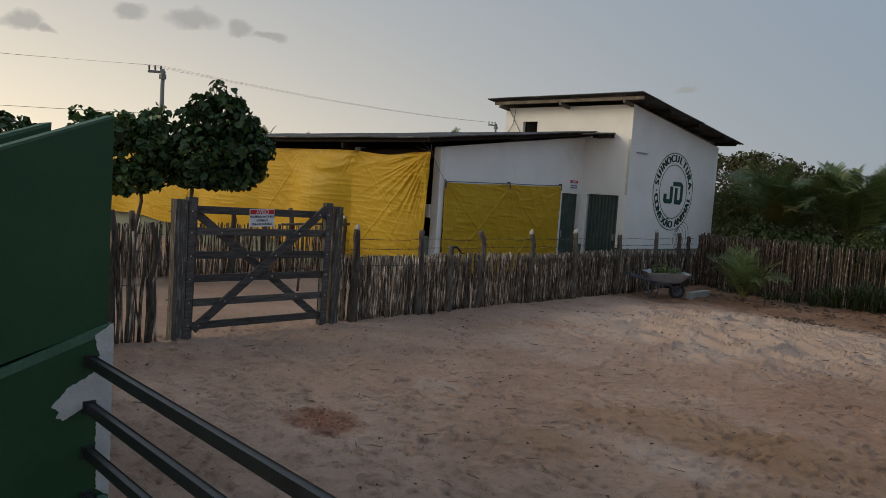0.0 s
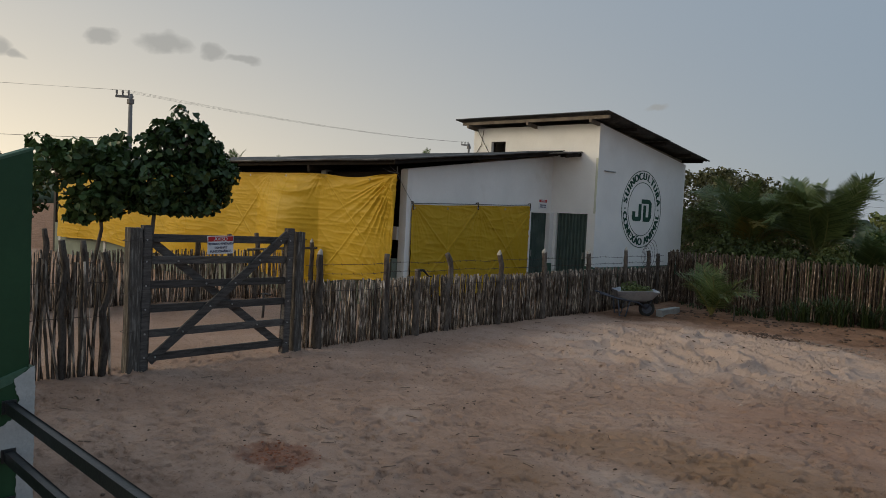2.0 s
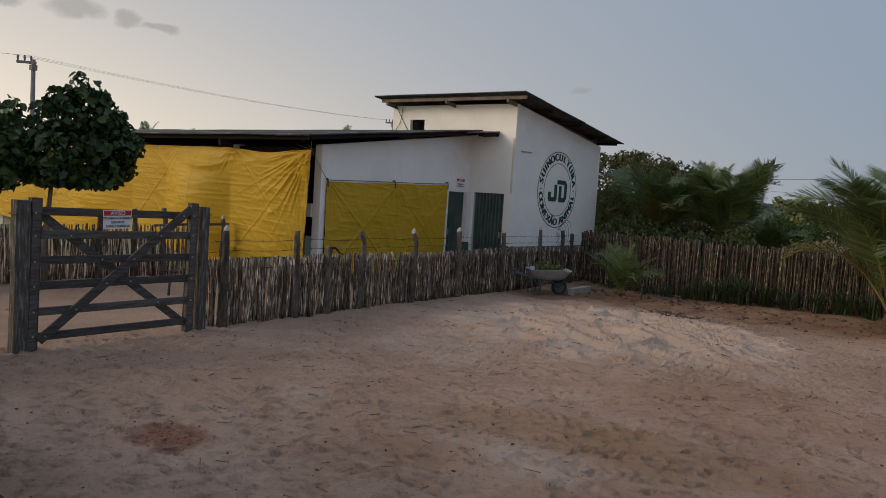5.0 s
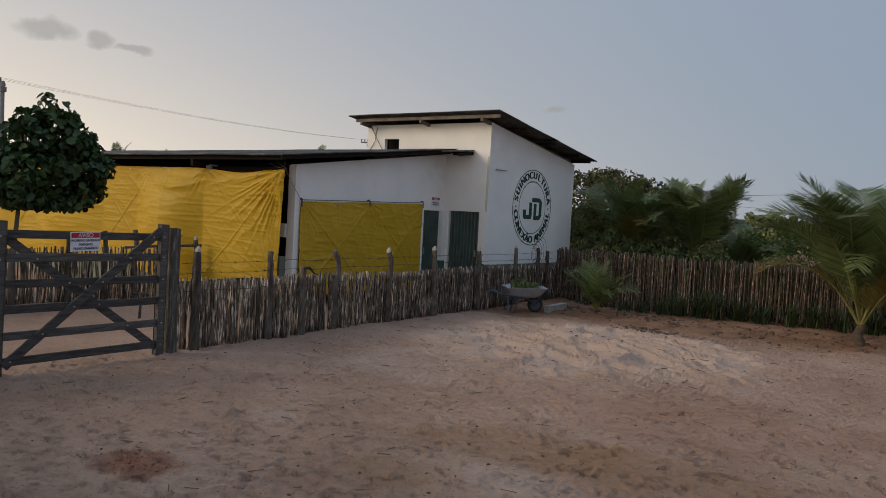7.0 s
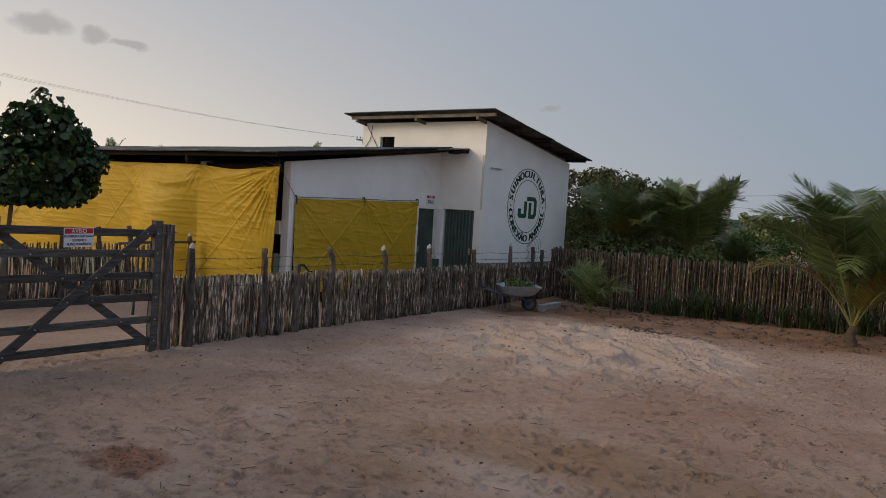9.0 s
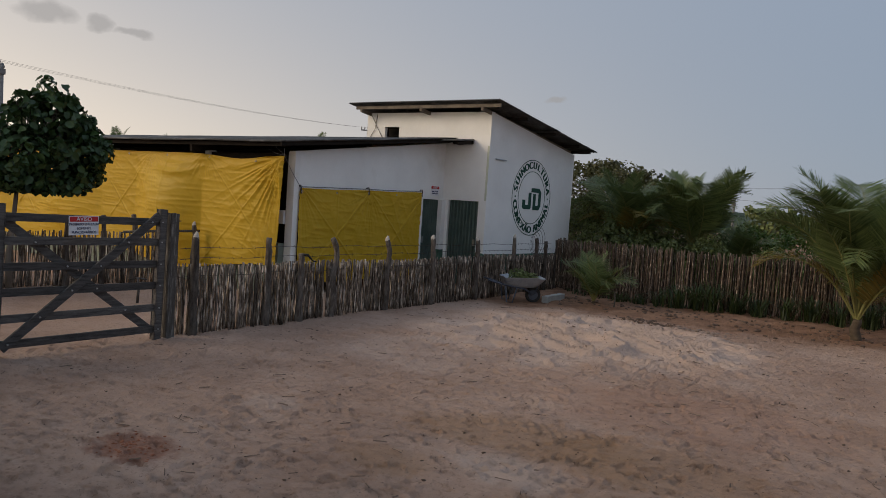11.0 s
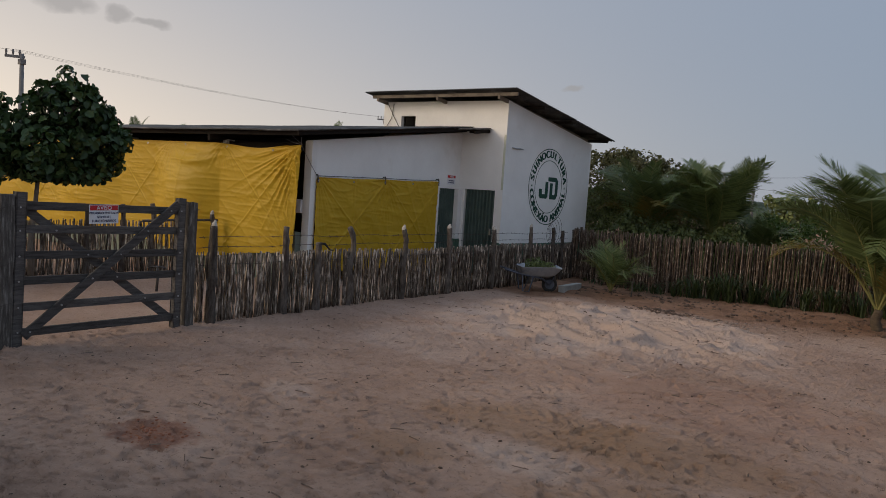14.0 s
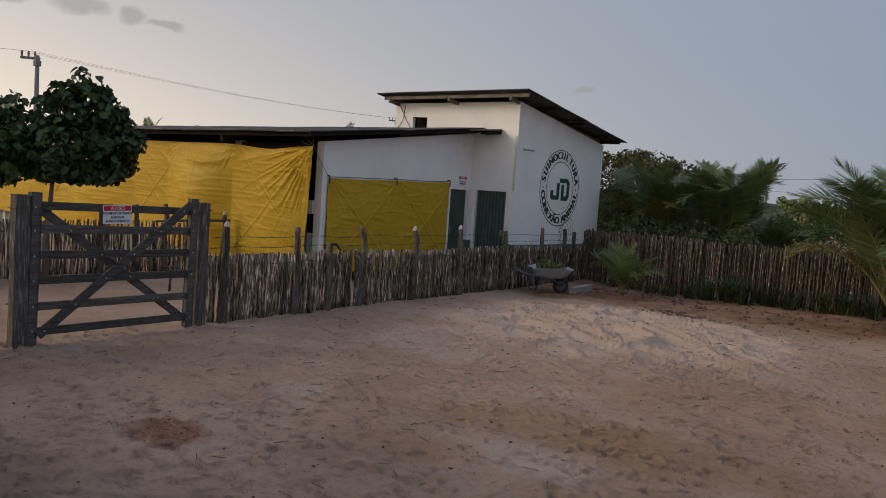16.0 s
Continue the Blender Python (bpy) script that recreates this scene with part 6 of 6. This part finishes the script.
def scatter(name, label, n, spot, size, material, seed, category="stones"):
    rng = np.random.default_rng(seed)
    ico = bmesh.new()
    bmesh.ops.create_icosphere(ico, subdivisions=1, radius=1.0)
    base = np.array([v.co[:] for v in ico.verts])
    tri = np.array([[v.index for v in fc.verts] for fc in ico.faces])
    ico.free()
    vs, fs = [], []
    for k in range(n):
        x, y = spot(rng)
        s = size * rng.uniform(0.4, 1.0) ** 1.5 * np.array([rng.uniform(0.7, 1.3), rng.uniform(0.7, 1.3), rng.uniform(0.4, 0.7)])
        z = float(ground_height(np.array(x), np.array(y)))
        vs.append(base * s * rng.uniform(0.75, 1.25, (len(base), 1)) + np.array([x, y, z + s[2] * 0.25]))
        fs.append(tri + k * len(base))
    ob = place(name, quick_mesh(name, np.concatenate(vs), np.concatenate(fs), material), None)
    return tagged(ob, label, category, kind="stuff")


scatter("rubble", "pale broken rubble lying on the sand", 150, lambda r: (-3.15 + r.normal() * 0.38, 12.8 + r.normal() * 0.22), 0.05, M_rubble, 1)
scatter("sand_clods", "crusted clods of sand turned up in the yard", 80, lambda r: ((-4.5, -4.25, -4.7, -4.1, -2.75, -3.9)[r.integers(6)] + r.normal() * 0.16, (7.95, 8.2, 9.3, 10.05, 9.55, 11.3)[r.integers(6)] + r.normal() * 0.30), 0.026, M_rubble, 6)
scatter("soil_clods", "dark soil clods along the edge of the tipped sand", 160, lambda r: (-4.0 + r.normal() * 0.35, 13.05 + r.normal() * 0.18), 0.045, M_clod, 7, "earth")
scatter("clods", "dark dry clods and twigs strewn over the sand", 700, lambda r: (r.uniform(-7.3, 0.5), r.uniform(1.8, 14.0)), 0.017, M_clod, 2)
scatter("clods", "dark dry clods strewn along the trampled track", 120, lambda r: (-5.0 + r.normal() * 0.9, 10.6 + r.normal() * 1.0), 0.028, M_clod, 3)
scatter("red_lumps", "crumbled red earth in a small patch", 130, lambda r: (-4.45 + r.normal() * 0.15, 3.22 + r.normal() * 0.12), 0.015, M_red, 4, "earth")
scatter("soil_lumps", "brown soil lumps by the far fence", 300, lambda r: (r.uniform(-6.5, 0.5), 14.6 + r.normal() * 0.45), 0.05, M_clod, 5, "earth")

def build_twigs():
    rng = np.random.default_rng(41)
    v, f = [], []
    for _ in range(300):
        x, y, a, l = rng.uniform(-7.3, 0.4), rng.uniform(1.8, 15.0), rng.uniform(0, 6.28), rng.uniform(0.03, 0.14)
        z = float(ground_height(np.array(x), np.array(y))) + 0.012
        d, s, bend = np.array([math.cos(a), math.sin(a), 0.0]), np.array([-math.sin(a), math.cos(a), 0.0]), rng.uniform(-0.2, 0.2)
        w = rng.uniform(0.003, 0.006)
        i = len(v)
        for q in (-0.5, 0.0, 0.5):
            c = np.array([x, y, z]) + d * l * q + s * l * bend * (0.25 - q * q)
            v.extend([c - s * w, c + np.array([0, 0, w * 1.6]), c + s * w])
        for k in (0, 3):
            f.extend([(i + k, i + k + 1, i + k + 4, i + k + 3), (i + k + 1, i + k + 2, i + k + 5, i + k + 4)])
    tagged(place("twigs", quick_mesh("twigs", np.array(v), f, M_clod), None), "thin dry twigs scattered over the sand", "twigs", kind="stuff")


build_twigs()

# ---------------------------------------------------------------- power lines and distance
def power_pole(x, y, h, turn, label):
    ob = thing("power_pole", (x, y, 0), label, "pole", "power poles")
    bm = bmesh.new()
    tube(bm, [(x, y, -0.1), (x, y, h * 0.5), (x, y, h)], [0.15, 0.12, 0.09], 10)
    part("shaft", bm, M_pole, ob, "", True)
    c, s = math.cos(radians(turn)), math.sin(radians(turn))
    bm = bmesh.new()
    beam(bm, (x - 0.72 * c, y - 0.72 * s, h - 0.15), (x + 0.12 * c, y + 0.12 * s, h - 0.15), 0.10, 0.12)
    part("crossarm", bm, M_pole, ob)
    for k in (-0.67, -0.38, -0.1):
        bm = bmesh.new()
        tube(bm, [(x + k * c, y + k * s, h - 0.1), (x + k * c, y + k * s, h + 0.05), (x + k * c, y + k * s, h + 0.16)], [0.03, 0.055, 0.04], 8)
        part("insulator", bm, M_pole, ob)
    bm = bmesh.new()
    box(bm, x - 0.13, x + 0.13, y - 0.13, y + 0.13, h - 0.5, h - 0.25, None, 0.02)
    part("clamp_box", bm, M_pole, ob)
    return ob


power_pole(-36.42, 17.66, 6.98, 48, "concrete power pole with a short crossarm and three insulators")
power_pole(-44.3, 54.0, 8.4, 48, "distant concrete power pole with a crossarm")
power_pole(-14.6, 68.4, 4.0, 60, "distant thin concrete power pole")


def power_line(a, b, sag, r=0.0045):
    ob = thing("power_line", a, "thin dark overhead power line", "cable", "power lines")
    bm = bmesh.new()
    a, b = Vector(a), Vector(b)
    tube(bm, [a.lerp(b, k / 16) - Vector((0, 0, sag * 4 * (k / 16) * (1 - k / 16))) for k in range(17)], r, 5)
    part("wire", bm, M_wire, ob)


for k in range(3):
    o = 0.45 * k
    power_line((-36.5 - 0.3 * k, 17.6 - 0.33 * k, 7.15), (-44.4 - 0.3 * k, 53.9 - 0.33 * k, 8.5), 0.35)
    power_line((-36.5 - 0.3 * k, 17.6 - 0.33 * k, 7.15), (-54 - o, -5 - o, 7.6), 0.25)
power_line((-36.4, 17.6, 4.75), (-54, -5, 4.5), 0.15, 0.011)
power_line((-14.6, 68.4, 4.05), (20, 60, 4.2), 0.5, 0.010)
power_line((-30, 58, 4.0), (20, 60, 6.6), 0.4, 0.013)


def build_far():
    rng = np.random.default_rng(23)
    ico = bmesh.new()
    bmesh.ops.create_icosphere(ico, subdivisions=2, radius=1.0)
    base = np.array([v.co[:] for v in ico.verts])
    tri = np.array([[v.index for v in fc.verts] for fc in ico.faces])
    ico.free()
    vs, fs = [], []
    for k in range(520):
        a = radians(rng.uniform(-40, 110))
        d = rng.uniform(150, 320)
        w, h = rng.uniform(4, 11), rng.uniform(2.5, 5.0) * (d / 220)
        vs.append(base * np.array([w, w, h]) * rng.uniform(0.8, 1.2, (len(base), 1)) + np.array([-math.sin(a) * d, math.cos(a) * d, h * 0.2]))
        fs.append(tri + k * len(base))
    ob = place("far_woods", quick_mesh("far_woods", np.concatenate(vs), np.concatenate(fs), M_far), None)
    tagged(ob, "low hazy dark green woods on the horizon", "woods", kind="stuff")


build_far()
